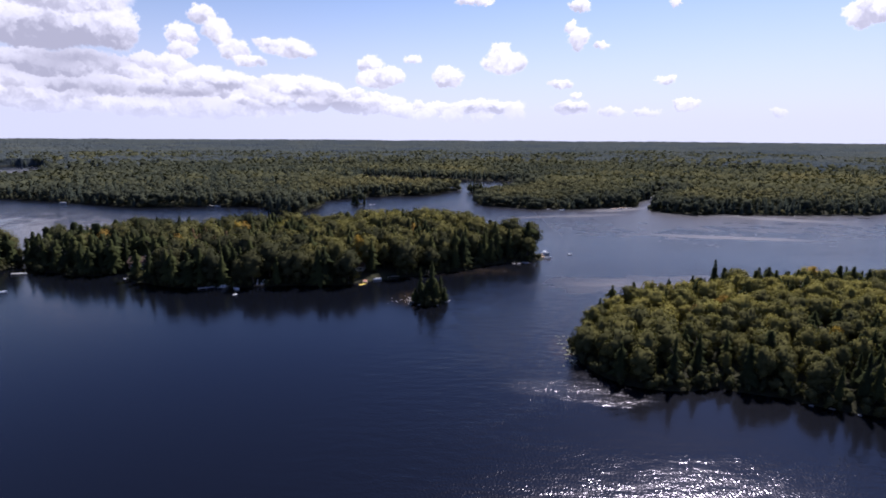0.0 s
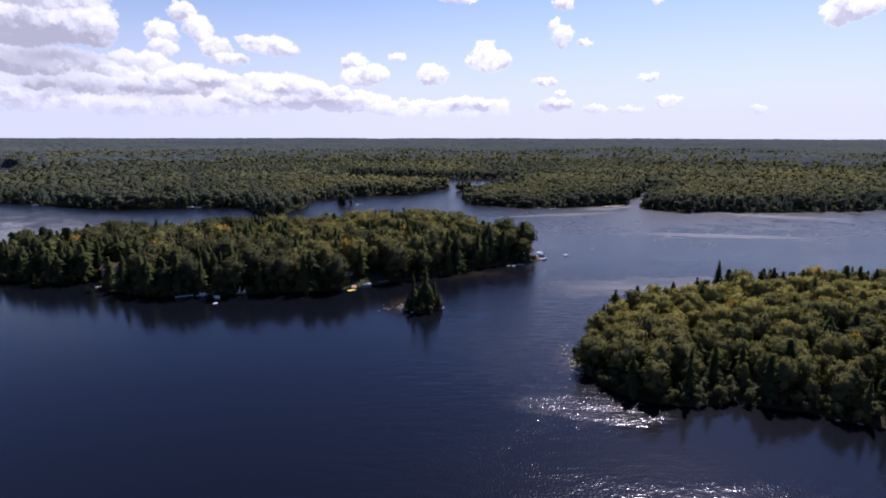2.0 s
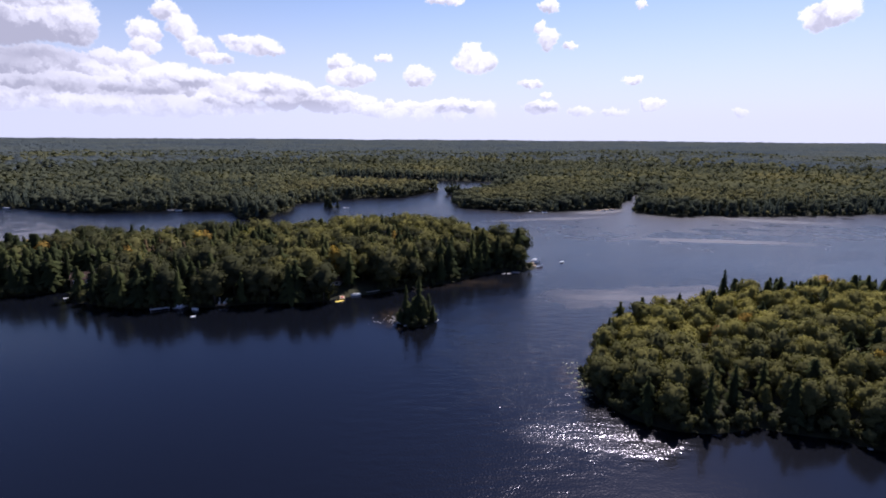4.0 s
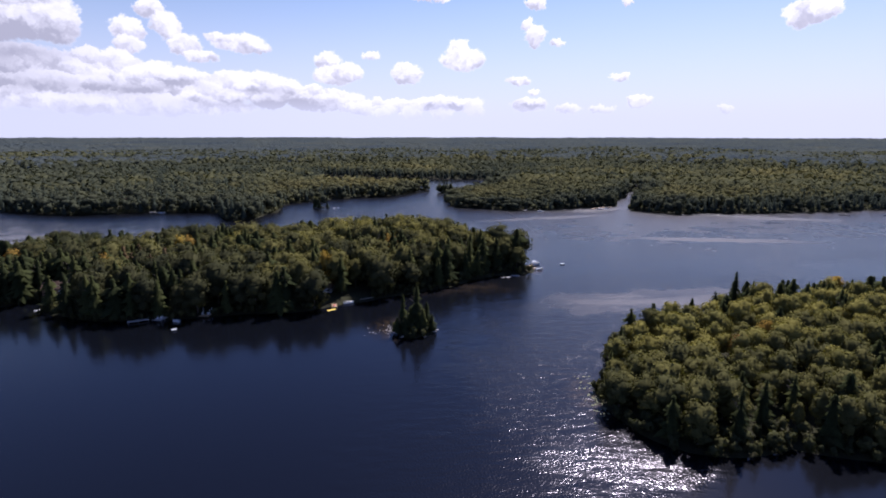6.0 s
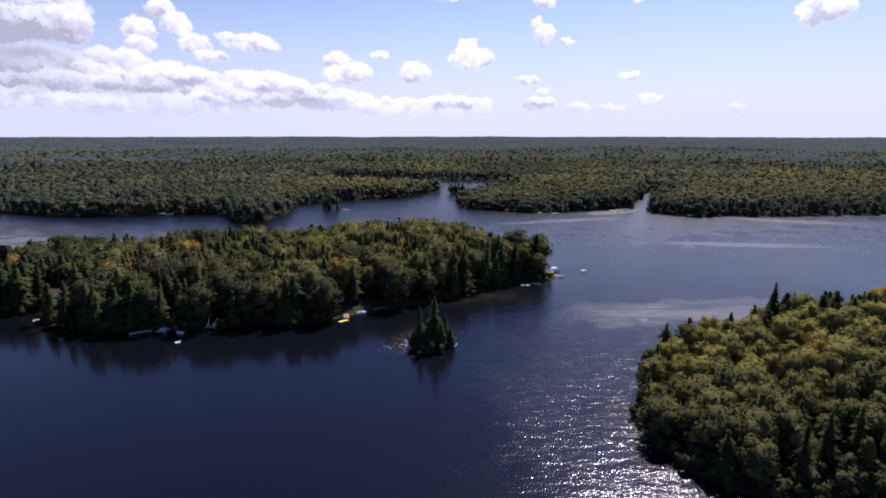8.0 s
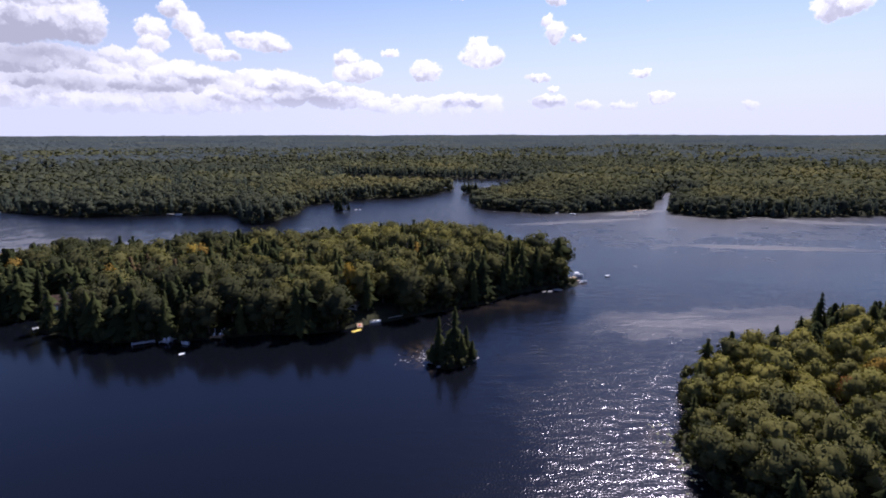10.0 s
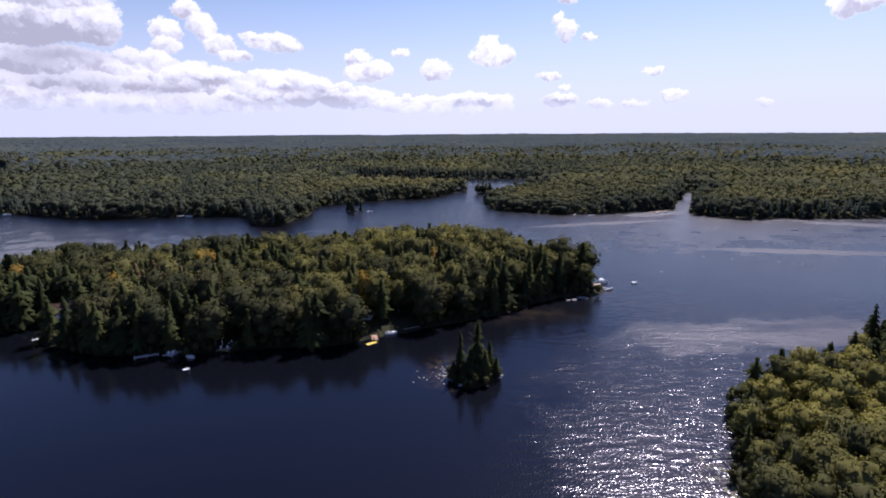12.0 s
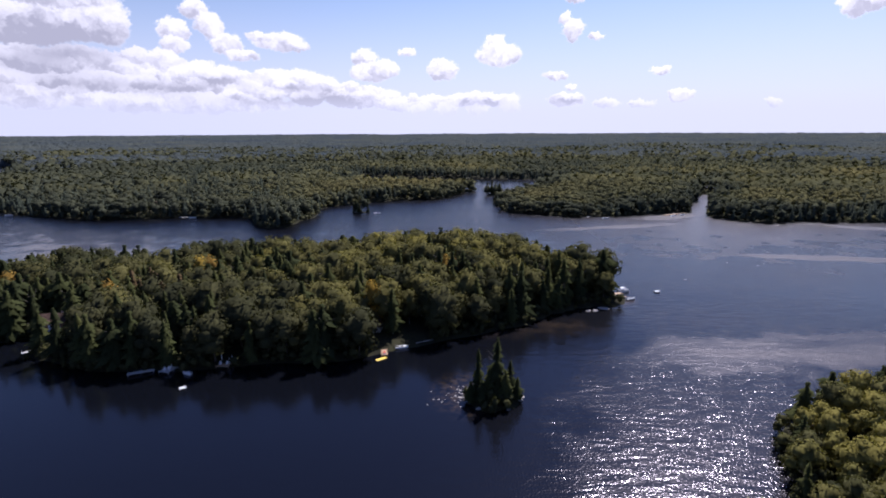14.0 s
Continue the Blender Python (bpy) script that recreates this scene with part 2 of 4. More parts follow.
# short wind ripples, the groups that they run in, and the longer waves under them
ripple = n.noise(n.vec("MULTIPLY", where, (0.9, 0.8, 1.0)), 2.5, 0.4, 0.5)
groups = n.step(n.noise(n.vec("MULTIPLY", where, (0.5, 1.0, 1.0)), 0.3, 3.0, 0.6), 0.3, 0.72, 0.62, 1.3)
trains = n.noise(n.vec("MULTIPLY", n.vec("ADD", where, n.vec("MULTIPLY", n.noise(where, 0.08, 2.0, color=True), (5.0, 5.0, 0.0))), (0.16, 0.5, 0.5)), 1.0, 1.0, 0.5)
wind = n.step(n.vec("DOT_PRODUCT", where, (1.0, -0.25, 0.0)), -85.0, -5.0, 0.12, 0.8)
wind = n.math("MULTIPLY", wind, n.step(n.noise(n.vec("MULTIPLY", where, (0.35, 1.0, 1.0)), 0.022, 4.0, 0.6), 0.3, 0.68, 0.72, 1.18))
for x, y, long, wide, turn, force in (
    (0, 560, 700, 190, 0, 2.0),
    (52, 190, 72, 46, 62, 1.0),
    (36, 153, 26, 13, 55, 0.9),
    (78, 110, 66, 13, 2, 0.25),
    (110, 114, 78, 19, -9, 0.08),
    (36, 127.5, 21, 7.0, -7, 1.4),
    (41, 83, 36, 12.0, 6, 1.0),
):
    inside = gust(x, y, long, wide, turn)
    wind = n.math("ADD", n.math("MULTIPLY", wind, n.math("SUBTRACT", 1.0, inside)), n.math("MULTIPLY", inside, force))
# cat's-paws, too fine to tell their waves apart
breeze = n.math("MAXIMUM", n.math("MULTIPLY", n.math("MINIMUM", wind, 1.1), 0.2), 0.14)
breeze = n.math("MAXIMUM", breeze, n.step(n.vec("DOT_PRODUCT", where, (0.15, 1.0, 0.0)), 215.0, 340.0, 0.0, 0.15))
breeze = n.math("ADD", breeze, n.math("MULTIPLY", n.step(n.vec("DOT_PRODUCT", where, (1.0, 0.0, 0.0)), -20.0, 160.0, 0.0, 0.09), n.step(n.vec("DOT_PRODUCT", where, (0.0, 1.0, 0.0)), 230.0, 330.0)))
paws = n.step(n.noise(n.vec("MULTIPLY", where, (0.3, 1.0, 1.0)), 0.09, 2.0, 0.55), 0.25, 0.65, 0.4, 1.0)
for x, y, long, wide, turn, force in (
    (104, 446, 58, 6.0, 12, 0.58),
    (162, 488, 34, 8.0, 22, 0.58),
    (288, 432, 52, 7.0, -22, 0.55),
    (196, 349, 62, 7.0, -11, 0.55),
    (96, 233, 62, 16.0, 4, 0.44),
):
    inside = n.math("MULTIPLY", gust(x, y, long, wide, turn, 0.1, 1.3), paws)
    breeze = n.math("ADD", n.math("MULTIPLY", breeze, n.math("SUBTRACT", 1.0, inside)), n.math("MULTIPLY", inside, force))
short = n.math("MULTIPLY", n.math("MULTIPLY", n.math("MULTIPLY", ripple, 0.1), groups), wind)
height = n.math("ADD", short, n.math("MULTIPLY", n.math("MULTIPLY", trains, 0.16), n.math("MINIMUM", wind, 1.1)))
waves = bump(n, height, 1.0)
deep = (0.0035, 0.0042, 0.0064)
shoal = n.step(n.vec("DISTANCE", n.vec("MULTIPLY", where, (1.0, 0.8, 0.0)), (-11.5, 166.0, 0.0)), 4.0, 12.0, 1.0, 0.0)
shoal = n.math("MULTIPLY", shoal, n.step(n.noise(where, 0.5, 4.0), 0.4, 0.65))
strand = n.step(n.vec("LENGTH", n.vec("MULTIPLY", n.vec("SUBTRACT", where, (8.0, 254.0, 0.0)), (0.03, 0.10, 0.0))), 0.4, 1.3, 0.55, 0.0)
shoal = n.math("MAXIMUM", shoal, n.math("MULTIPLY", strand, n.step(n.noise(where, 0.12, 4.0), 0.35, 0.7)))
tip = n.step(n.vec("LENGTH", n.vec("SUBTRACT", where, (53.0, 283.0, 0.0))), 4.0, 9.0, 0.9, 0.0)
shoal = n.math("MAXIMUM", shoal, tip)
weeds = n.step(n.vec("LENGTH", n.vec("MULTIPLY", n.vec("SUBTRACT", where, (38.5, 156.0, 0.0)), (0.16, 0.07, 0.0))), 0.3, 1.1, 0.9, 0.0)
shoal = n.math("MAXIMUM", shoal, n.math("MULTIPLY", weeds, n.step(n.noise(where, 0.4, 4.0), 0.35, 0.65)))
body = n.mix(shoal, deep, (0.040, 0.028, 0.018))
finish(n, principled(n, body, breeze, waves, ior=1.333, specular_tint=(0.98, 0.86, 1.0, 1.0)))


# ---- the lay of the land ----
rng = np.random.default_rng(7)
LATTICE = rng.random((256, 256))


def value_noise(x, y):
    xi, yi = np.floor(x).astype(int), np.floor(y).astype(int)
    fx, fy = x - xi, y - yi
    fx, fy = fx * fx * (3 - 2 * fx), fy * fy * (3 - 2 * fy)
    g = lambda a, b: LATTICE[(xi + a) & 255, (yi + b) & 255]
    return (g(0, 0) * (1 - fx) + g(1, 0) * fx) * (1 - fy) + (g(0, 1) * (1 - fx) + g(1, 1) * fx) * fy


def fbm(x, y, size, octaves=3):
    s, a = 0.0, 1.0
    for k in range(octaves):
        s = s + a * (value_noise(x / size * 2**k + 17.3 * k, y / size * 2**k + 5.1 * k) - 0.5)
        a *= 0.5
    return s


def chain(x, y, *nodes):
    """Distance to a string of discs of changing radius: negative inside."""
    best = np.full(np.shape(x), 1e9)
    for (ax, ay, ar), (bx, by, br) in zip(nodes, nodes[1:] if len(nodes) > 1 else nodes):
        dx, dy = bx - ax, by - ay
        t = np.clip(((x - ax) * dx + (y - ay) * dy) / max(dx * dx + dy * dy, 1e-9), 0, 1)
        best = np.minimum(best, np.hypot(x - ax - t * dx, y - ay - t * dy) - (ar + t * (br - ar)))
    return best


def isle(x, y):
    return chain(x, y, (-186, 276, 32), (-171, 277, 37), (-149, 280, 31), (-112, 272, 50), (-92, 272.5, 53), (-64, 273, 48), (-18, 298, 46.5), (46, 287, 8))


def islet(x, y):
    return chain(x, y, (-6.5, 203.2, 5.2), (-2.5, 204.0, 4.6))


def headland(x, y):
    return chain(x, y, (63.5, 150, 20), (92, 166, 38.5), (140, 164, 62), (260, 164, 66), (420, 150, 120))


def near_point(x, y):
    return chain(x, y, (-248, 246, 35), (-320, 235, 70))


def mainland(x, y):
    d = chain(x, y, (-136.5, 459, 17), (-152, 502, 22), (-192, 560, 65), (-268, 602, 113), (-422, 691, 148), (-700, 900, 300), (-1200, 1000, 500))
    d = np.minimum(d, chain(x, y, (-136.5, 459, 17), (-150, 530, 28), (-150, 600, 56)))
    d = np.minimum(d, chain(x, y, (-250, 640, 120), (-147, 637, 84), (-56, 645, 54), (-2.5, 679, 25)))
    d = np.minimum(d, chain(x, y, (-250, 640, 120), (-320, 860, 200)))
    d = np.minimum(d, chain(x, y, (59, 536, 28.5), (105, 564, 75), (140, 594, 90), (200, 650, 110)))
    d = np.minimum(d, chain(x, y, (233, 503, 44), (283, 570, 113), (460, 584, 110), (750, 600, 160), (1400, 700, 400)))
    d = np.minimum(d, (850 - 0.32 * x - y) * 0.95)
    d = np.minimum(d, y + 620)
    d = np.maximum(d, -chain(x, y, (188, 496, 5.5), (222, 560, 5), (258, 628, 6)))
    d = np.maximum(d, -chain(x, y, (-640, 760, 40), (-900, 1080, 75)))
    return d


def far_islets(x, y):
    return np.minimum(chain(x, y, (-86, 518, 5.5), (-78, 520, 4)), chain(x, y, (38, 640, 8), (44, 642, 6)))


def shore(x, y):
    d = np.minimum.reduce([isle(x, y), headland(x, y), near_point(x, y), mainland(x, y)])
    d = d + 9.0 * fbm(x, y, 42.0, 3)
    return np.minimum(d, np.minimum(islet(x, y), far_islets(x, y)) + 1.5 * fbm(x, y, 6.0, 2))


def ease(a, b, v):
    t = np.clip((v - a) / (b - a), 0, 1)
    return t * t * (3 - 2 * t)


def land(x, y, d=None):
    """Height of the ground; the water stands at 0."""
    d = shore(x, y) if d is None else d
    r = np.hypot(x, y)
    up = -0.12 + np.minimum(-d, 5) * 0.2 + 3.5 * (1 - np.exp(np.minimum(d, 0) / 35)) + 1.5 * fbm(x, y, 30.0, 2) * np.clip(-d / 20, 0, 1)
    up = up + 4.0 * np.exp(-(((x + 12) / 60) ** 2) - ((y - 303) / 30) ** 2)
    hill = (9 * fbm(x + 900, y, 520.0, 3) + 4) * ease(620, 1400, r) + 21 * ease(1100, 4700, r)
    hill = hill * np.clip(-d / 120, 0, 1)
    return np.where(d < 0, up + np.maximum(hill, -2), -0.15 - np.minimum(d * 0.25, 4))


def mesh_of(name, verts, tris, mats, smooth_shade=False, index=None, tint=None, normals=None):
    """A mesh from arrays of corners and triangles."""
    me = bpy.data.meshes.new(name)
    verts, tris = np.asarray(verts, np.float32), np.asarray(tris, np.int32)
    k = tris.shape[1]
    me.vertices.add(len(verts)), me.loops.add(tris.size), me.polygons.add(len(tris))
    me.vertices.foreach_set("co", verts.ravel())
    me.loops.foreach_set("vertex_index", tris.ravel())
    me.polygons.foreach_set("loop_start", np.arange(0, tris.size, k, dtype=np.int32))
    for m in mats:
        me.materials.append(m)
    if index is not None:
        me.polygons.foreach_set("material_index", np.asarray(index, np.int32))
    me.polygons.foreach_set("use_smooth", np.full(len(tris), smooth_shade))
    if tint is not None:
        me.attributes.new("tint", "FLOAT", "POINT").data.foreach_set("value", np.asarray(tint, np.float32))
    me.update(calc_edges=True)
    if normals is not None:
        me.normals_split_custom_set_from_vertices(normals)
    return me


def rings(inner, outer, count, a0, a1, across, cx=0.0, cy=0.0, closed=False):
    r = np.geomspace(inner, outer, count)
    a = np.radians(np.linspace(a0, a1, across, endpoint=not closed))
    x, y = cx + np.outer(r, np.sin(a)), cy + np.outer(r, np.cos(a))
    i, j = np.meshgrid(np.arange(count - 1), np.arange(across if closed else across - 1), indexing="ij")
    k = (j + 1) % across
    quads = np.stack([i * across + j, i * across + k, (i + 1) * across + k, (i + 1) * across + j], -1).reshape(-1, 4)
    return x.ravel(), y.ravel(), quads[:, ::-1]


gx, gy, quads = rings(30, 4950, 160, 0, 360, 420, 0, 150, closed=True)
gz = land(gx, gy)
gx, gy, gz = np.r_[gx, 0], np.r_[gy, 150], np.r_[gz, -4.0]
cap = np.array([[i, (i + 1) % 420, len(gx) - 1] for i in range(420)])
tris = np.r_[quads[:, [0, 1, 2]], quads[:, [0, 2, 3]], cap]
ground = new("ground", mesh_of("ground", np.c_[gx, gy, gz], tris, [ground_mat], True))
tagged(ground, "dark woodland soil of islands and shores", "ground", kind="structure")

wx, wy, quads = rings(5, 4980, 12, 0, 360, 64, 0, 150, closed=True)
wx, wy = np.r_[wx, 0], np.r_[wy, 150]
cap = np.array([[i, (i + 1) % 64, len(wx) - 1] for i in range(64)])
tris = np.r_[quads[:, [0, 1, 2]], quads[:, [0, 2, 3]], cap]
water = new("water", mesh_of("water", np.c_[wx, wy, np.zeros(len(wx))], tris, [water_mat]))
tagged(water, "dark blue lake water ruffled by small waves", "water", kind="structure")

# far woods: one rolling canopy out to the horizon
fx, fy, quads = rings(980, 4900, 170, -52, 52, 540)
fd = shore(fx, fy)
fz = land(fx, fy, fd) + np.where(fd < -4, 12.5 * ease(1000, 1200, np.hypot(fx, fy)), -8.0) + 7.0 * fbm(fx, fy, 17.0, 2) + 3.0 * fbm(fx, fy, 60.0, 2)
far = new("far_woods", mesh_of("far_woods", np.c_[fx, fy, fz], np.r_[quads[:, [0, 1, 2]], quads[:, [0, 2, 3]]], [hazed_far_mat], False))
tagged(far, "endless mixed forest canopy, blued for haze, reaching the horizon", "forest", kind="stuff")


# ---- trees ----
def ico(level):
    bm = bmesh.new()
    bmesh.ops.create_icosphere(bm, subdivisions=level, radius=1.0)
    v = np.array([p.co[:] for p in bm.verts])
    f = np.array([[p.index for p in q.verts] for q in bm.faces])
    bm.free()
    return v, f


ICO1 = ico(1)


def unit(v):
    return v / (np.linalg.norm(v, axis=-1, keepdims=True) + 1e-9)


def join(pieces):
    """Corners, triangles and soft outward normals of several pieces as one."""
    vs, fs, ns, k = [], [], [], 0
    for v, f, n in pieces:
        vs.append(v), fs.append(f + k), ns.append(n)
        k += len(v)
    return np.concatenate(vs), np.concatenate(fs), unit(np.concatenate(ns))


def cards(places, outward, size, r, lift=0.2):
    """Small folded leaf clumps at the places, facing more or less outward."""
    k = len(places)
    nrm = unit(outward + 0.55 * r.normal(size=(k, 3)))
    side = unit(np.cross(nrm, r.normal(size=(k, 3))))
    up = np.cross(nrm, side)
    s = (size * r.uniform(0.6, 1.35, k))[:, None]
    v = np.stack([places - side * s, places - up * s * 0.75 + nrm * s * 0.2 + side * s * 0.7, places + up * s * 0.95 + side * s * 0.4], 1).reshape(-1, 3)
    i = np.arange(k)[:, None] * 3
    return v, i + [0, 1, 2], np.repeat(unit(outward + 0.2 * nrm + (0, 0, lift)), 3, 0)


def broad_crown(r, clumps, size, core=ICO1, lobes=9, lift=0.2):
    """A crown of unit height 1 and about that width, from lobes clothed in leaf clumps; the tree's foot at 0."""
    c, rad = [np.array([0, 0, 0.42]), np.array([0, 0, 0.66])], [0.20, 0.235]
    for k in range(lobes):
        a = 2 * math.pi * (k * 0.618 + 0.1 * r.random())
        u = (k + r.random()) / max(lobes, 1)
        out = 0.19 * math.sqrt(max(0.05, 1 - (2 * u - 0.75) ** 2 / 1.7))
        c.append(np.array([math.cos(a) * out, math.sin(a) * out, 0.22 + 0.62 * u]))
        rad.append(r.uniform(0.10, 0.155))
    c, rad = np.array(c), np.array(rad)
    pick = r.choice(len(c), clumps * 3, p=rad**2 / (rad**2).sum())
    out = unit(r.normal(size=(len(pick), 3)))
    pts = c[pick] + out * (rad[pick] * r.uniform(0.92, 1.08, len(pick)))[:, None]
    free = (np.linalg.norm(pts[:, None] - c[None], axis=-1) > rad[None] * 0.9).all(1)
    pts, out = pts[free][:clumps], out[free][:clumps]
    pieces = []
    for p, q in zip(c, rad):
        rough = r.uniform(0.78, 1.02, (len(core[0]), 1))
        pieces.append((core[0] * rough * q * 0.84 + p, core[1], core[0] + 0.3 * r.normal(size=core[0].shape) + (0, 0, lift)))
    v, f, n = join(pieces + [cards(pts, out, size, r, lift)])
    return v, f, unit(0.5 * n + 0.62 * unit((v - (0, 0, 0.45)) * (1.0, 1.0, 0.8)) + (0, 0, 0.7 * max(lift - 0.2, 0.0)))


def needle_crown(r, levels, arms, slim, open_up=0.0, taper=0.75):
    """A conifer of unit height: whorls of drooping, ragged boughs."""
    vs, k, fs = [], 0, []
    for lev in range(levels):
        u = (lev + 0.4 * r.random()) / levels
        z = 0.10 + 0.88 * u
        reach = slim * (1 - u) ** taper * (0.75 + 0.5 * r.random()) + 0.012
        if open_up and r.random() < open_up:
            reach *= 0.55
        for a in range(arms):
            t = 2 * math.pi * (a + r.random() * 0.7) / arms + lev * 1.3
            d, s = np.array([math.cos(t), math.sin(t), 0]), np.array([-math.sin(t), math.cos(t), 0])
            q = reach * r.uniform(0.65, 1.2)
            wide, drop = q * r.uniform(0.13, 0.22), q * r.uniform(0.1, 0.4)
            p = np.array([0, 0, z])
            vs += [p + (0, 0, 0.02), p + d * q * 0.55 + s * wide - (0, 0, drop * 0.6), p + d * q - (0, 0, drop), p + d * q * 0.55 - s * wide - (0, 0, drop * 0.6), p + d * q * 0.5 + (0, 0, 0.035)]
            fs += [[k, k + 4, k + 1], [k + 1, k + 4, k + 2], [k + 2, k + 4, k + 3], [k + 3, k + 4, k]]
            k += 5
    cone = np.array([[math.cos(a) * slim * 0.45, math.sin(a) * slim * 0.45, 0.12] for a in np.linspace(0, 2 * math.pi, 6, endpoint=False)] + [[0, 0, 0.99]])
    vs = np.array(vs)
    out = unit(vs * (1, 1, 0) + (0, 0, 1e-3)) * 0.8 + (0, 0, 0.6)
    return join([(vs, np.array(fs), out), (cone, np.array([[i, (i + 1) % 6, 6] for i in range(6)]), cone * (1, 1, 0) + (0, 0, 0.03))])


def trunk_mesh(name, high, wide, r):
    """A tapered stem with a few limbs, unit height."""
    vs, fs = [], []

    def limb(a, b, ra, rb, sides=6):
        k = len(vs)
        axis = unit(np.subtract(b, a))
        s = unit(np.cross(axis, (0.3, 0.9, 0.1)))
        t = np.cross(axis, s)
        for p, q in ((a, ra), (b, rb)):
            for i in range(sides):
                g = 2 * math.pi * i / sides
                vs.append(np.array(p) + q * (math.cos(g) * s + math.sin(g) * t))
        for i in range(sides):
            j = (i + 1) % sides
            fs.extend([[k + i, k + j, k + sides + j], [k + i, k + sides + j, k + sides + i]])

    limb((0, 0, -0.04), (0.01, 0, high * 0.5), wide, wide * 0.6)
    limb((0.01, 0, high * 0.5), (0, 0.01, high), wide * 0.6, wide * 0.15)
    for k in range(4):
        a, z = r.uniform(0, 6.3), high * r.uniform(0.4, 0.75)
        limb((0, 0, z), (0.17 * math.cos(a), 0.17 * math.sin(a), z + 0.14), wide * 0.4, wide * 0.1, 4)
    return mesh_of(name, vs, fs, [bark_mat], True)


r = np.random.default_rng(11)
broad_near = [broad_crown(r, 640, 0.024, lobes=10) for _ in range(8)]
shrub = [broad_crown(r, 60, 0.09, lobes=2) for _ in range(4)]
pine_near = [needle_crown(r, 20, 9, 0.21 + 0.05 * (k % 3), 0.5 if k % 3 else 0.3, (0.72, 0.58, 0.48)[k % 3]) for k in range(6)]
broad_mid = [broad_crown(r, 44, 0.062, lobes=2, lift=0.3) for _ in range(6)]
pine_mid = [needle_crown(r, 4, 4, 0.27, 0.2, 0.55) for _ in range(4)]
broad_far = [broad_crown(r, 10, 0.13, lobes=0, lift=0.9) for _ in range(5)]


# open ground round the cottages and their landings
CLEARINGS = (
    ((-149, 251.5, 6.0), (-144, 238, 3.5)), ((-149, 251.5, 4.0), (-135, 236, 2.5)),
    ((-36, 231, 4.5), (-30, 240, 5.5), (-25, 248, 5.0)),
    ((-81, 225, 3.0), (-73, 237, 3.5)),
    ((51, 283, 4.0), (56, 292, 6.0)),
    ((-40, 241, 2.0), (-37, 236, 2.5)),
    ((-266, 540, 8.0), (-258, 520, 4.0)),
)


def scatter(inside, box, gap, seed, rim=-1.2):
    """Places for trees on a shaken grid: x, y, z and the distance to the shore."""
    g = np.random.default_rng(seed)
    x0, y0, x1, y1 = box
    x, y = np.meshgrid(np.arange(x0, x1, gap), np.arange(y0, y1, gap * 0.9))
    x = x + (np.arange(x.shape[0]) % 2)[:, None] * gap * 0.5
    x, y = (x + g.uniform(-0.36, 0.36, x.shape) * gap).ravel(), (y + g.uniform(-0.36, 0.36, y.shape) * gap).ravel()
    d = shore(x, y)
    keep = (d < rim) & inside(x, y)
    for glade in CLEARINGS:
        keep &= chain(x, y, *glade) > 0
    x, y, d = x[keep], y[keep], d[keep]
    return x, y, land(x, y, d), d


def woods(name, label, sets, mat):
    """Many trees as one mesh. sets: templates, and for each tree template, place, height, width, turn, tint."""
    vs, fs, ts, ns, k = [], [], [], [], 0
    for template, rows in sets:
        if not len(rows):
            continue
        v, f, n = template
        rows = np.asarray(rows)
        c, s = np.cos(rows[:, 5])[:, None], np.sin(rows[:, 5])[:, None]
        hx, hz = rows[:, 4][:, None], rows[:, 3][:, None]
        x = rows[:, 0][:, None] + hx * (c * v[None, :, 0] - s * v[None, :, 1])
        y = rows[:, 1][:, None] + hx * (s * v[None, :, 0] + c * v[None, :, 1])
        z = rows[:, 2][:, None] + hz * v[None, :, 2]
        vs.append(np.stack([x, y, z], -1).reshape(-1, 3))
        fs.append((f[None] + (np.arange(len(rows)) * len(v))[:, None, None] + k).reshape(-1, 3))
        ns.append(np.stack([c * n[None, :, 0] - s * n[None, :, 1], s * n[None, :, 0] + c * n[None, :, 1], np.broadcast_to(n[None, :, 2], x.shape)], -1).reshape(-1, 3))
        ts.append(np.repeat(rows[:, 6], len(v)))
        k += len(rows) * len(v)
    ob = new(name, mesh_of(name, np.concatenate(vs), np.concatenate(fs), [mat], True, tint=np.concatenate(ts), normals=np.concatenate(ns)))
    return tagged(ob, label, "trees", kind="stuff")


def tree_rows(x, y, z, d, g, conifer_share, tall, vary=0.24, more=0.0):
    """Kinds and sizes for the trees of a stand."""
    stand = fbm(x, y, 26.0, 2)
    share = np.clip(conifer_share + 0.6 * np.exp(d / 7.0) + 0.5 * stand + more, 0.03, 0.93)
    needle = g.random(len(x)) < share
    high = tall * np.where(needle, g.uniform(0.82, 1.1, len(x)), g.uniform(0.68, 1.16, len(x))) * (1 - 0.16 * np.exp(d / 3.0))
    wide = high * np.where(needle, g.uniform(0.9, 1.35, len(x)), g.uniform(0.9, 1.35, len(x)))
    tint = np.clip(0.45 + 0.75 * fbm(x + 300, y, 34.0, 2) + g.normal(0, vary, len(x)), 0, 1)
    return needle, np.c_[x, y, z - 0.2, high, wide, g.uniform(0, 6.28, len(x)), tint]


def split(rows, templates, g):
    which = g.integers(0, len(templates), len(rows))
    return [(t, rows[which == k]) for k, t in enumerate(templates)]


stem_broad = trunk_mesh("trunk", 0.72, 0.017, r)
stem_pine = trunk_mesh("trunk", 0.95, 0.014, r)


def tree_kind(name, crown, mat, stem, label, category):
    root = new(name)
    root.empty_display_size = 0.2
    tagged(root, label, category)
    c = new("crown", mesh_of("crown", crown[0], crown[1], [mat], True, normals=crown[2]))
    t = new("trunk", stem)
    c.parent = t.parent = root
    return root


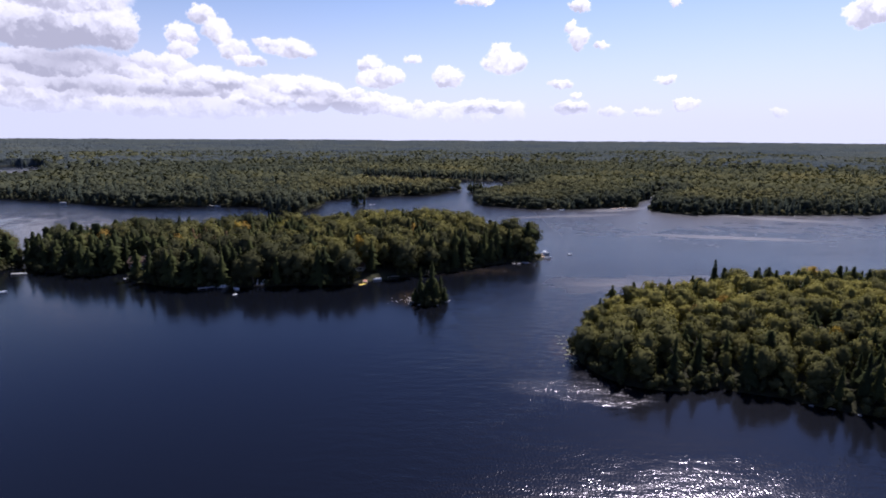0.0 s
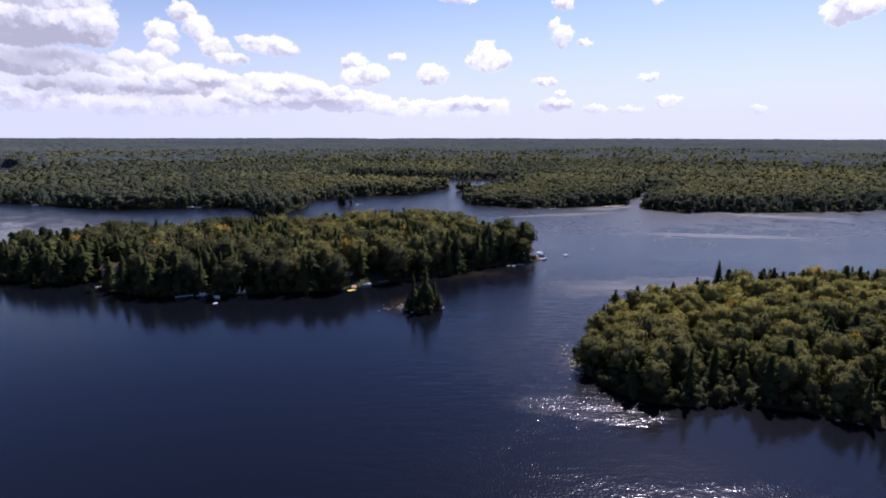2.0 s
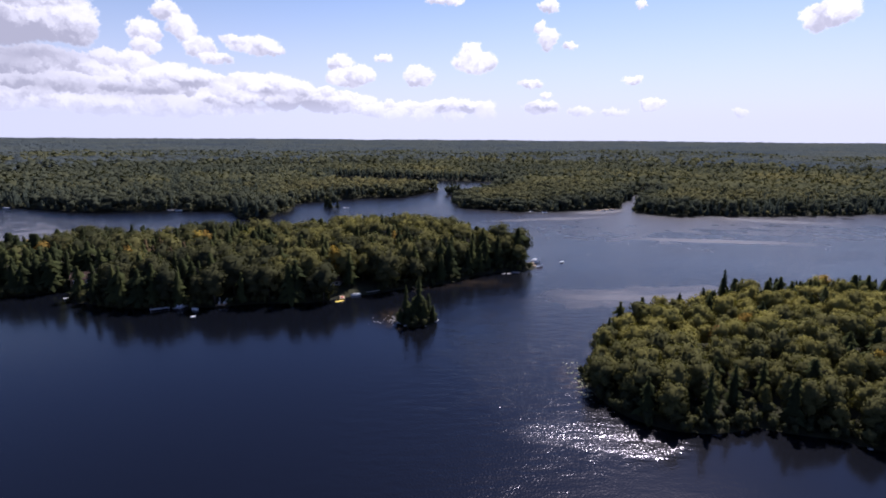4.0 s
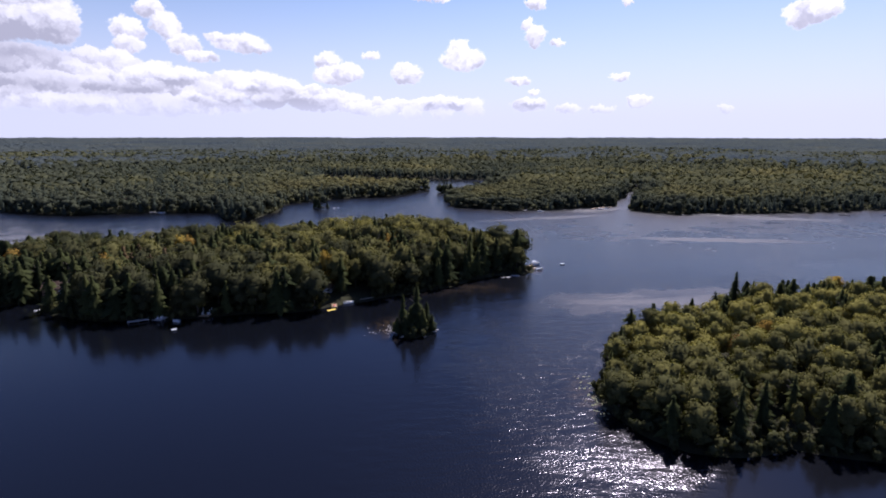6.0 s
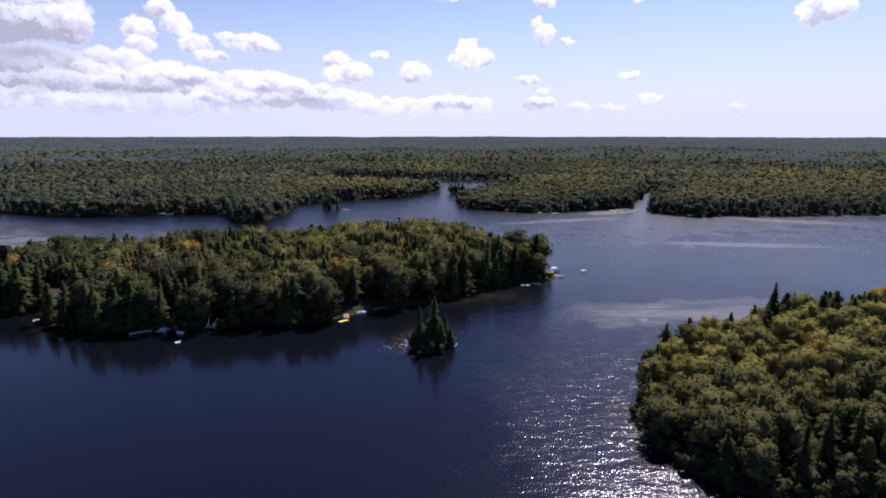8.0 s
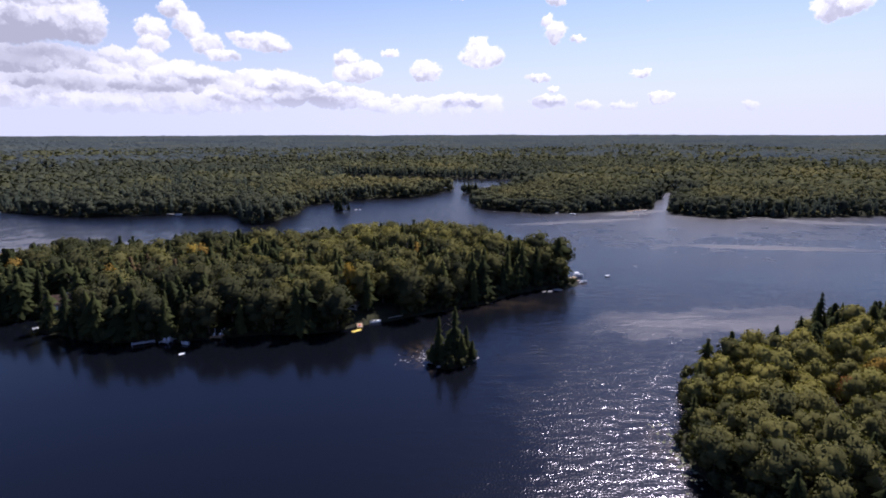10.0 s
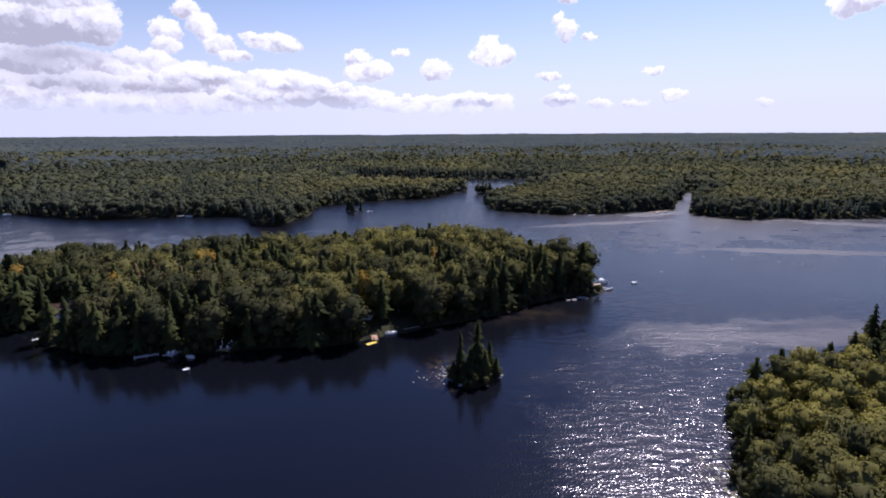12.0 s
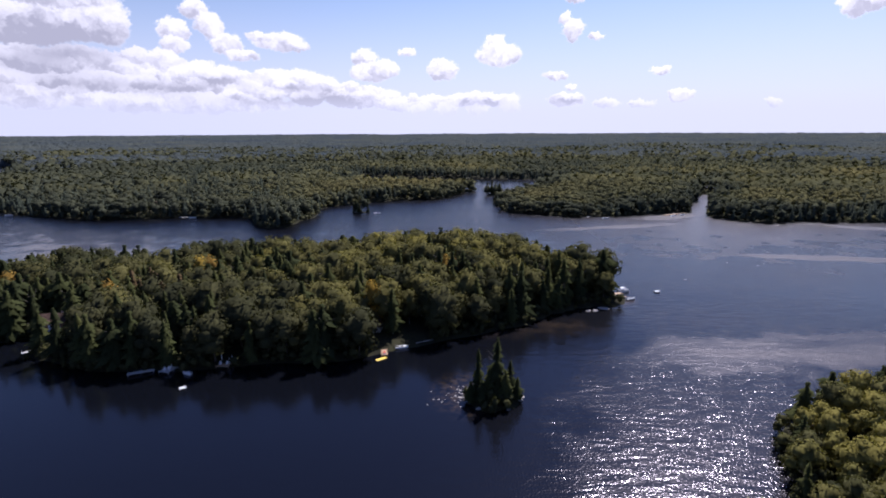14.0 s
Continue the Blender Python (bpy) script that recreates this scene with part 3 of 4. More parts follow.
def plant(kinds, rows, g, group):
    """Each row a tree of its own; the first of a kind is moved into place, the others are copies."""
    for k, row in enumerate(rows):
        kind = kinds[int(g.integers(0, len(kinds)))]
        kind.scale = (row[4], row[4], row[3])
        ob = copy_thing(kind, pose(row[0], row[1], row[2], 0, 0, math.degrees(row[5])))
        tagged(ob, group=group)


# the same crowns in shaded, middle and lit leaf colours, picked by tint
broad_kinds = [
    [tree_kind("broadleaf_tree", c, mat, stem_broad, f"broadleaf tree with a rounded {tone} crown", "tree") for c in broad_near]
    for mat, tone in ((shaded_leaf_mat, "dark green"), (leaf_mat, "olive-green"), (lit_leaf_mat, "pale yellowish green"))
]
gold_kinds = [tree_kind("broadleaf_tree", c, gold_mat, stem_broad, "broadleaf tree turning yellow and orange in early autumn", "tree") for c in broad_near[:2]]
pine_kinds = [tree_kind("conifer", c, needle_mat, stem_pine, "dark green conifer with ragged drooping boughs", "tree") for c in pine_near]

g = np.random.default_rng(21)
rest_broad, rest_pine = [], []
for label, inside, box, gap, share, tall, seed in (
    ("headland", lambda x, y: headland(x, y) < 6, (30, 70, 235, 250), 5.6, 0.04, 10.3, 1),
    ("main island", lambda x, y: isle(x, y) < 6, (-215, 205, 80, 360), 5.7, 0.15, 17.0, 2),
    ("near point", lambda x, y: near_point(x, y) < 6, (-330, 180, -190, 300), 5.5, 0.35, 15.0, 3),
):
    x, y, z, d = scatter(inside, box, gap, seed)
    more = 0.0
    if label == "main island":
        more = 0.15 * ease(70, 110, -x) * (1 - ease(255, 275, y)) + 0.3 * ease(112, 150, -x) + 0.24 * ease(-20, 5, x) * (1 - ease(25, 38, x)) * (1 - ease(285, 310, y))
    elif label == "headland":
        more = 0.22 * (1 - ease(132, 146, y)) + 0.45 * ease(188, 208, y)
    needle, rows = tree_rows(x, y, z, d, g, share, tall, more=more)
    # on the headland raised tints put sunlight into the leaf colour
    rows[:, 6] = np.clip(rows[:, 6] + ((0.36 + g.normal(0, 0.16, len(x))) if label == "headland" else 0.0), 0, 1)
    if label == "headland":
        size = np.clip(1 + 0.16 * g.normal(size=len(x)), 0.7, 1.4)
        rows[:, 3] *= (0.6 + 0.4 * size) * (1 + 0.32 * (1 - ease(124, 146, y)))
        rows[:, 4] *= size
    if label == "main island":
        rows[:, 3] *= 1 - 0.08 * ease(160, 205, -x)
        # darker tints stand in for shade at the left end and shore rim
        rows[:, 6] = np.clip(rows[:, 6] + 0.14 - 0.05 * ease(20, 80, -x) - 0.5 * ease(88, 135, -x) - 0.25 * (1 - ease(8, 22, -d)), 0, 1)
    order = np.argsort(y + 0.25 * np.abs(x - 20))
    room_b, room_p = (150, 150) if label != "near point" else (0, 0)
    gold = (g.random(len(x)) < 0.008) & ~needle
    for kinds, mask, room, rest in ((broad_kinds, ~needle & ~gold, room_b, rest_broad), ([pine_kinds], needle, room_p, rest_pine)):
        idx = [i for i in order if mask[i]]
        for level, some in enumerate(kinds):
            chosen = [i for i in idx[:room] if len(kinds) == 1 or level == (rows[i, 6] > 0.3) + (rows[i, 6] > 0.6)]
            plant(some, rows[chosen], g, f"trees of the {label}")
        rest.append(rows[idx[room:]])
    plant(gold_kinds, rows[gold], g, f"trees of the {label}")
rest_broad, rest_pine = np.concatenate(rest_broad), np.concatenate(rest_pine)
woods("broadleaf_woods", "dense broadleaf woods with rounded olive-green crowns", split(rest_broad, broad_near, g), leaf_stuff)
woods("conifer_woods", "dark conifers standing among the broadleaf woods", split(rest_pine, pine_near, g), needle_stuff)

red_mat = foliage("reddened_leaves", [(0.0, (0.16, 0.075, 0.03)), (1.0, (0.19, 0.085, 0.035))], "object")
red_kinds = [tree_kind("broadleaf_tree", broad_near[2], red_mat, stem_broad, "broadleaf tree with leaves turned rusty red", "tree")]
for x, y, high, wide, group in ((84.6, 166.4, 10.5, 10, "headland"), (-12.5, 281.0, 17.5, 14, "main island")):
    plant(red_kinds, [(x, y, 1.8, high, wide, g.uniform(0, 6), 0)], g, f"trees of the {group}")
# a few maples that have turned early
for x, y, high, wide in ((-40.5, 249.0, 18.0, 13), (-16.6, 284.0, 19.0, 16), (-110.6, 277.0, 20.0, 18), (-106.5, 280.0, 19.5, 16), (-128.9, 252.0, 17.5, 14)):
    plant(gold_kinds, [(x, y, 1.5, high, wide, g.uniform(0, 6), 0)], g, "trees of the main island")

brown_kinds = [tree_kind("conifer", c, brown_mat, stem_pine, "conifer with thin browning needles among green trees", "tree") for c in pine_near[1:3]]
for x, y, high in ((-120.0, 254.0, 17.5), (-126.0, 260.0, 19.0), (-116.0, 258.0, 18.5), (-112.0, 253.0, 17.0), (-121.0, 263.0, 19.5), (-108.0, 257.0, 18.5)):
    plant(brown_kinds, [(x, y, 1.0, high, high * 0.9, g.uniform(0, 6), 0)], g, "trees of the main island")

# the islet's few trees
for x, y, high, wide in ((-4.2, 204.6, 16.8, 17.5), (-9.0, 204.4, 13.8, 11.0), (-0.9, 204.6, 10.5, 13.0), (-6.4, 203.4, 9.0, 13.0), (-11.0, 202.4, 6.0, 10.0), (-2.4, 202.4, 9.0, 13.0), (-8.2, 202.0, 6.5, 11.0), (0.8, 203.4, 6.5, 10.0)):
    plant(pine_kinds[::3], [(x, y, 0.1, high, wide, g.uniform(0, 6), 0)], g, "trees of the islet")

# bushes that close the edge of the woods down to the water, tinted dark in place of shade
bushes = []
for inside, box, seed in ((lambda x, y: headland(x, y) < 8, (30, 70, 235, 250), 31), (lambda x, y: isle(x, y) < 8, (-215, 205, 80, 300), 32), (lambda x, y: islet(x, y) < 3, (-14, 196, 6, 207), 33), (lambda x, y: near_point(x, y) < 8, (-330, 180, -190, 300), 34)):
    x, y, z, d = scatter(inside, box, 2.7, seed, 0.4)
    edge = d > -6.0
    x, y, z = x[edge], y[edge], np.maximum(z[edge], 0.1)
    high = g.uniform(2.0, 5.0, len(x))
    bushes.append(np.c_[x, y, z - 0.35, high, high * g.uniform(0.9, 1.5, len(x)), g.uniform(0, 6.28, len(x)), np.clip(g.normal(0.1, 0.12, len(x)), 0, 1)])
x, y, z, d = scatter(lambda x, y: (mainland(x, y) < 8) & (mainland(x, y) > -14) & (np.abs(np.degrees(np.arctan2(x, y + 10))) < 47), (-520, 430, 560, 700), 4.2, 35, 0.4)
edge = d > -6.0
x, y, z = x[edge], y[edge], np.maximum(z[edge], 0.1)
high = g.uniform(3.0, 6.0, len(x))
far_bushes = np.c_[x, y, z - 0.4, high, high * g.uniform(1.1, 1.7, len(x)), g.uniform(0, 6.28, len(x)), np.clip(g.normal(0.25, 0.15, len(x)), 0, 1)]
woods("shore_bushes", "low bushes along the far shore", split(far_bushes, broad_far, g), hazed_leaves)
woods("shore_bushes", "low bushes in shade-darkened green hanging over the water's edge", split(np.concatenate(bushes), shrub, g), leaf_stuff)

# the tall pines behind the headland and the small stands on the far islets
for x, y, high, wide in ((116.0, 217.5, 15.5, 13), (119.2, 215.5, 12.2, 11), (122.5, 216.5, 12.0, 12), (117.5, 220.5, 11.0, 12), (126.0, 218.0, 10.5, 12), (-88.0, 517.5, 12.5, 9), (-85.5, 519.0, 10.5, 8), (-78.5, 519.5, 8.0, 6), (-90.0, 519.0, 8.0, 8), (33.0, 640.0, 13.0, 18), (37.5, 641.0, 15.0, 18), (41.5, 642.0, 13.5, 18), (45.5, 642.0, 12.0, 18)):
    plant(pine_kinds, [(x, y, 0.2, high, wide, g.uniform(0, 6), 0)], g, "tall pines by the water")

# woods of the far shores
def wedge(r0, r1):
    return lambda x, y: (np.hypot(x, y) > r0) & (np.hypot(x, y) < r1) & (np.abs(np.degrees(np.arctan2(x, y + 10))) < 49) & (y > 380) & (isle(x, y) > 20)


for name, label, r0, r1, gap, tall, templates, seed in (
    ("shore_woods", "mixed green woods along the far shore", 0, 680, 6.6, 13.0, broad_mid, 5),
    ("inland_woods", "mixed green woods behind the far shore", 680, 1020, 7.7, 14.0, broad_far, 6),
    ("upland_woods", "mixed green woods far behind the lake", 1020, 1750, 17.5, 17.5, broad_far, 7),
):
    x, y, z, d = scatter(wedge(r0, r1), (-1350, 430, 1350, r1), gap, seed, -0.3)
    needle, rows = tree_rows(x, y, z, d, g, 0.16, tall, 0.1, 0.9 * fbm(x + 70, y, 170.0, 2))
    rows[:, 4] *= np.where(needle, 1.15, 1.3)
    behind = ease(14, 34, -d) * (1 - ease(60, 130, -d))
    # light and shade in the tints: bright inland band, darker rim and left
    rows[:, 6] = np.clip(rows[:, 6] * 0.5 + 0.7 * fbm(x + 50, y + 900, 200.0, 2) + (0.3 - 0.2 * ease(60, 200, -x)) * behind - 0.15 * (1 - ease(4, 16, -d)) - 0.14 * ease(80, 220, -x), 0, 1) * (1 - 0.45 * ease(700, 1250, y))
    rows[:, 3] *= 1 - 0.26 * ease(5, 30, x) * (1 - ease(90, 170, x)) * (1 - ease(640, 690, y))
    rows[:, 3] *= 1 + 0.3 * fbm(x, y + 400, 110.0, 2)
    rows[:, 3] *= 1 + 0.35 * np.exp(-(((x + 140) / 22) ** 2) - ((y - 458) / 24) ** 2)
    woods(name, label, split(rows[~needle], templates, g), hazed_leaves)
    woods("conifer_woods", "dark conifers among the far woods", split(rows[needle], pine_mid, g), hazed_needles)
# ---- docks, boats and cottages ----
def plain(name, low, high, rough, scale, metal=0.0):
    m, n = material(name)
    at = n.add("ShaderNodeTexCoord").outputs["Object"]
    tone = n.ramp(n.noise(at, scale, 5.0, 0.6), [(0.3, low), (0.7, high)])
    finish(n, principled(n, tone, rough, bump(n, n.noise(at, scale * 4, 3.0), 0.01), metallic=metal))
    return m


grey_wood = plain("weathered_wood", (0.34, 0.32, 0.30), (0.52, 0.50, 0.47), 0.8, 3.0)
tan_wood = plain("tan_wood", (0.34, 0.22, 0.12), (0.50, 0.34, 0.20), 0.7, 3.0)
white_paint = plain("white_gelcoat", (0.72, 0.72, 0.72), (0.82, 0.82, 0.81), 0.3, 2.0)
yellow_foam = plain("yellow_foam", (0.72, 0.50, 0.06), (0.80, 0.58, 0.09), 0.6, 3.0)
red_cloth = plain("red_cloth", (0.45, 0.06, 0.04), (0.55, 0.09, 0.05), 0.8, 4.0)
dark_metal = plain("dark_engine_cover", (0.03, 0.03, 0.035), (0.06, 0.06, 0.065), 0.4, 4.0)
brown_roof = plain("brown_shingles", (0.10, 0.06, 0.045), (0.20, 0.12, 0.08), 0.85, 6.0)
log_wall = plain("stained_boards", (0.16, 0.09, 0.05), (0.28, 0.16, 0.09), 0.75, 2.0)
stone = plain("lichened_granite", (0.20, 0.18, 0.16), (0.42, 0.38, 0.34), 0.85, 1.2)
pad_mat = plain("lily_pad", (0.11, 0.12, 0.06), (0.21, 0.20, 0.11), 0.85, 0.8)
pane_mat, n = material("window_glass")
finish(n, principled(n, (0.03, 0.04, 0.05), 0.05))


def part(name, bm, mat, parent, label=""):
    me = bpy.data.meshes.new(name)
    bm.to_mesh(me)
    bm.free()
    me.materials.append(mat)
    ob = new(name, me)
    ob.parent = parent
    return tagged(ob, label) if label else ob


def box(x, y, z, sx, sy, sz, bevel=0.02, turn=0.0, bm=None):
    bm = bm or bmesh.new()
    made = bmesh.ops.create_cube(bm, size=1.0, matrix=pose(x, y, z, 0, 0, turn) @ Matrix.Diagonal((sx, sy, sz, 1)))
    if bevel:
        edges = list({e for v in made["verts"] for e in v.link_edges})
        bmesh.ops.bevel(bm, geom=edges, offset=bevel, segments=1, affect="EDGES")
    return bm


def post(x, y, z0, z1, radius, sides=8):
    bm = bmesh.new()
    bmesh.ops.create_cone(bm, cap_ends=True, segments=sides, radius1=radius, radius2=radius * 0.9, depth=z1 - z0, matrix=pose(x, y, (z0 + z1) / 2))
    return bm


def thing(name, label, category, x, y, z, turn, group=""):
    root = new(name)
    root.matrix_basis = pose(x, y, z, 0, 0, turn)
    return tagged(root, label, category, group)


def dock(x, y, turn, long, wide, mat=grey_wood, label="weathered grey wooden dock on posts at the shore"):
    """A plank deck on stringers and posts, reaching out along its own x axis."""
    d = thing("dock", label, "dock", x, y, 0, turn, "docks of the lake")
    count = max(3, int(long / 0.6))
    for k in range(count):
        part("plank", box((k + 0.5) * long / count - long / 2, 0, 0.62, long / count - 0.03, wide, 0.05, 0.008), mat, d)
    for side in (-1, 1):
        part("stringer", box(0, side * wide * 0.36, 0.52, long * 0.98, 0.1, 0.15, 0.01), mat, d)
    for u in (-0.46, 0.0, 0.46):
        for side in (-1, 1):
            part("post", post(u * long, side * (wide / 2 + 0.06), -2.0, 0.95, 0.08), mat, d)
    return d


def hull(long, wide, deep, open_top=True):
    """A boat's shell along x with a pointed bow and a flat stern."""
    bm = bmesh.new()
    rows = []
    for k in range(9):
        u = k / 8
        half = wide / 2 * (1 - max(0, (u - 0.45) / 0.55) ** 2.2) + 0.02
        sheer = deep * (1 + 0.25 * u * u)
        keel = -0.12 + 0.3 * max(0, u - 0.7)
        rows.append([bm.verts.new((long * (u - 0.5), y * half, z)) for y, z in ((-1, sheer), (-0.92, keel + 0.18), (-0.45, keel), (0.45, keel), (0.92, keel + 0.18), (1, sheer), (0.82, sheer), (0.75, 0.12), (-0.75, 0.12), (-0.82, sheer))])
    for a, b in zip(rows, rows[1:]):
        for i in range(10):
            bm.faces.new((a[i], a[(i + 1) % 10], b[(i + 1) % 10], b[i]))
    bm.faces.new(rows[0][::-1]), bm.faces.new(rows[-1])
    return bm


def boat(x, y, turn, long=5.0, trim=None, label="small white motorboat lying on the water"):
    b = thing("motorboat", label, "boat", x, y, 0.05, turn, "boats of the lake")
    part("hull", hull(long, long * 0.38, 0.62), white_paint, b)
    part("foredeck", box(long * 0.24, 0, 0.66, long * 0.26, long * 0.27, 0.05, 0.02), trim or white_paint, b)
    for side in (-1, 1):
        part("seat", box(-long * 0.12, side * long * 0.09, 0.34, 0.5, 0.5, 0.4, 0.05), white_paint, b)
    shield = bmesh.new()
    quad = [shield.verts.new(p) for p in ((long * 0.12, -long * 0.13, 0.66), (long * 0.12, long * 0.13, 0.66), (long * 0.07, long * 0.12, 1.05), (long * 0.07, -long * 0.12, 1.05))]
    bmesh.ops.solidify(shield, geom=[shield.faces.new(quad)], thickness=0.02)
    part("windscreen", shield, pane_mat, b)
    motor = part("outboard_motor", box(-long * 0.5 - 0.15, 0, 0.75, 0.32, 0.3, 0.5, 0.08), dark_metal, b, "dark outboard motor")
    part("shaft", box(-long * 0.5 - 0.15, 0, 0.2, 0.12, 0.1, 0.8, 0.02), dark_metal, motor)
    return b


def pontoon(x, y, turn):
    b = thing("pontoon_boat", "white pontoon boat with a canopy moored at the island's tip", "boat", x, y, 0, turn, "boats of the lake")
    for side in (-1, 1):
        bm = bmesh.new()
        bmesh.ops.create_cone(bm, cap_ends=True, segments=12, radius1=0.32, radius2=0.32, depth=6.0, matrix=pose(0, side * 0.85, 0.12, 0, 90, 0))
        part("float", bm, white_paint, b)
    part("deck", box(0, 0, 0.48, 6.0, 2.4, 0.1, 0.02), grey_wood, b)
    for sx, sy, lx, ly in ((0, 1.15, 5.4, 0.06), (0, -1.15, 5.4, 0.06), (2.7, 0, 0.06, 2.3), (-2.7, 0, 0.06, 2.3)):
        part("railing_panel", box(sx, sy, 0.9, lx, ly, 0.7, 0.01), white_paint, b)
    for sx in (-1.9, 0.6):
        for sy in (-1.05, 1.05):
            part("canopy_post", post(sx, sy, 0.5, 2.4, 0.03, 6), white_paint, b)
    part("canopy", box(-0.65, 0, 2.42, 3.0, 2.3, 0.08, 0.03), white_paint, b)
    for sx in (-2.0, 1.6):
        part("bench", box(sx, 0.7, 0.75, 1.2, 0.6, 0.45, 0.06), white_paint, b)
    b.scale = (0.8, 0.8, 0.8)
    return b


def raft(x, y, turn, wide=2.6, label="white swimming raft anchored off the shore"):
    b = thing("swimming_raft", label, "raft", x, y, 0, turn, "rafts of the lake")
    for k in range(7):
        part("plank", box((k - 3) * wide / 7, 0, 0.42, wide / 7 - 0.03, wide * 0.85, 0.05, 0.01), white_paint, b)
    for sx in (-1, 1):
        bm = bmesh.new()
        bmesh.ops.create_cone(bm, cap_ends=True, segments=12, radius1=0.24, radius2=0.24, depth=wide * 0.8, matrix=pose(sx * wide * 0.33, 0, 0.15, 90, 0, 0))
        part("barrel", bm, dark_metal, b)
    part("ladder", box(wide / 2 + 0.05, 0, 0.45, 0.06, 0.5, 0.9, 0.01), white_paint, b)
    return b


def cottage(x, y, z, turn, long, deep, tall, wall, roof, label):
    """A cottage with a gable roof, its front along its own x axis facing -y."""
    h = thing("cottage", label, "cottage", x, y, z, turn, "cottages by the lake")
    part("wall", box(0, 0, tall / 2 - 0.3, long, deep, tall + 0.6, 0.02), wall, h)
    rise = deep * 0.35
    for side in (-1, 1):
        bm = bmesh.new()
        a = [bm.verts.new((sx, sy, sz)) for sx, sy, sz in ((-long / 2 - 0.5, side * (deep / 2 + 0.6), tall - 0.15), (long / 2 + 0.5, side * (deep / 2 + 0.6), tall - 0.15), (long / 2 + 0.5, 0, tall + rise), (-long / 2 - 0.5, 0, tall + rise))]
        bmesh.ops.solidify(bm, geom=[bm.faces.new(a if side < 0 else a[::-1])], thickness=0.18)
        part("roof_slope", bm, roof, h, "shingled roof slope")
    for sx in (-1, 1):
        bm = bmesh.new()
        bm.faces.new([bm.verts.new(p) for p in ((sx * long / 2, -deep / 2, tall - 0.02), (sx * long / 2, deep / 2, tall - 0.02), (sx * long / 2, 0, tall + rise - 0.1))])
        bmesh.ops.solidify(bm, geom=bm.faces[:], thickness=0.15)
        part("gable", bm, wall, h)
    for k in (-1, 1):
        win = part("window", box(k * long * 0.28, -deep / 2 - 0.03, tall * 0.55, 1.5, 0.08, 1.2, 0.02), white_paint, h, "white-framed window")
        part("pane", box(k * long * 0.28, -deep / 2 - 0.06, tall * 0.55, 1.25, 0.06, 0.95, 0), pane_mat, win)
    part("door", box(0, -deep / 2 - 0.03, 1.02, 0.95, 0.08, 2.05, 0.02), white_paint, h, "white front door")
    part("porch", box(0, -deep / 2 - 1.1, -0.05, long * 0.8, 2.0, 0.16, 0.02), grey_wood, h)
    part("chimney", box(long * 0.3, deep * 0.15, tall + rise * 0.9, 0.6, 0.6, 1.3, 0.03), stone, h, "stone chimney")
    return h


def chair(x, y, z, turn):
    c = thing("garden_chair", "white slatted garden chair standing on a dock", "chair", x, y, z, turn, "chairs on the docks")
    part("seat", box(0, 0, 0.38, 0.55, 0.55, 0.05, 0.01), white_paint, c)
    part("backrest", box(-0.28, 0, 0.72, 0.06, 0.55, 0.7, 0.01), white_paint, c)
    for sx in (-1, 1):
        for sy in (-1, 1):
            part("leg", box(sx * 0.23, sy * 0.24, 0.18, 0.06, 0.06, 0.36, 0), white_paint, c)
    for sy in (-1, 1):
        part("armrest", box(0, sy * 0.3, 0.6, 0.6, 0.1, 0.04, 0), white_paint, c)


def rock(x, y, z, wide, high, seed):
    q = np.random.default_rng(seed)
    bm = bmesh.new()
    bmesh.ops.create_icosphere(bm, subdivisions=3, radius=0.5)
    for v in bm.verts:
        v.co *= 1 + 0.45 * noise.noise(v.co * 2.2 + Vector((seed * 3.1, 0, 0)))
    bmesh.ops.scale(bm, vec=(wide, wide * q.uniform(0.55, 0.85), high), verts=bm.verts)
    me = bpy.data.meshes.new("boulder")
    bm.to_mesh(me)
    bm.free()
    me.materials.append(stone)
    ob = new("boulder", me)
    ob.matrix_basis = pose(x, y, z, 0, 0, q.uniform(0, 180))
    tagged(ob, "pale grey granite boulder at the water's edge", "rock", "boulders along the shore")


# the main island's near shore
dock(-144.0, 236.6, 47, 8.5, 1.6)
dock(-117.4, 227.0, 12, 4.2, 1.5)
dock(-103.0, 220.2, 26, 6.8, 1.7)
dock(-96.0, 221.6, 75, 4.0, 3.2)
for x, y, turn in ((-96.6, 220.6, -100), (-95.4, 220.8, -80), (-95.8, 222.4, -95)):
    chair(x, y, 0.645, turn)
boat(-89.8, 219.6, 160, 2.8, grey_wood, "small open fishing boat moored off the island")
raft(-86.9, 210.9, 30, 1.6)
dock(-81.2, 225.2, 85, 4.5, 3.6, tan_wood, "tan wooden boat deck with white posts at the shore")
for x, y, turn in ((-82.3, 224.4, -90), (-80.3, 224.3, -80)):
    chair(x, y, 0.645, turn)
for x, y in ((-82.8, 226.8), (-79.8, 226.8), (-79.9, 225.0)):
    p = part("mooring_post", post(0, 0, -1.5, 2.6, 0.12), white_paint, None)
    p.matrix_basis = pose(x, y, 0)
    tagged(p, "white painted mooring post beside a wooden deck", "post", "mooring posts")
mat_float = thing("floating_mat", "bright yellow floating foam mat beside a dock", "water mat", -36.2, 228.8, 0.02, 38)
part("slab", box(0, 0, 0.06, 3.6, 1.5, 0.12, 0.04), yellow_foam, mat_float)
part("rolled_pillow", box(1.65, 0, 0.2, 0.3, 1.4, 0.2, 0.08), yellow_foam, mat_float)
dock(-35.6, 232.4, 100, 4.2, 1.8, tan_wood)
lounge = thing("deck_lounger", "white lounger with a red cushion on a dock", "lounger", -35.5, 231.6, 0.645, 100)
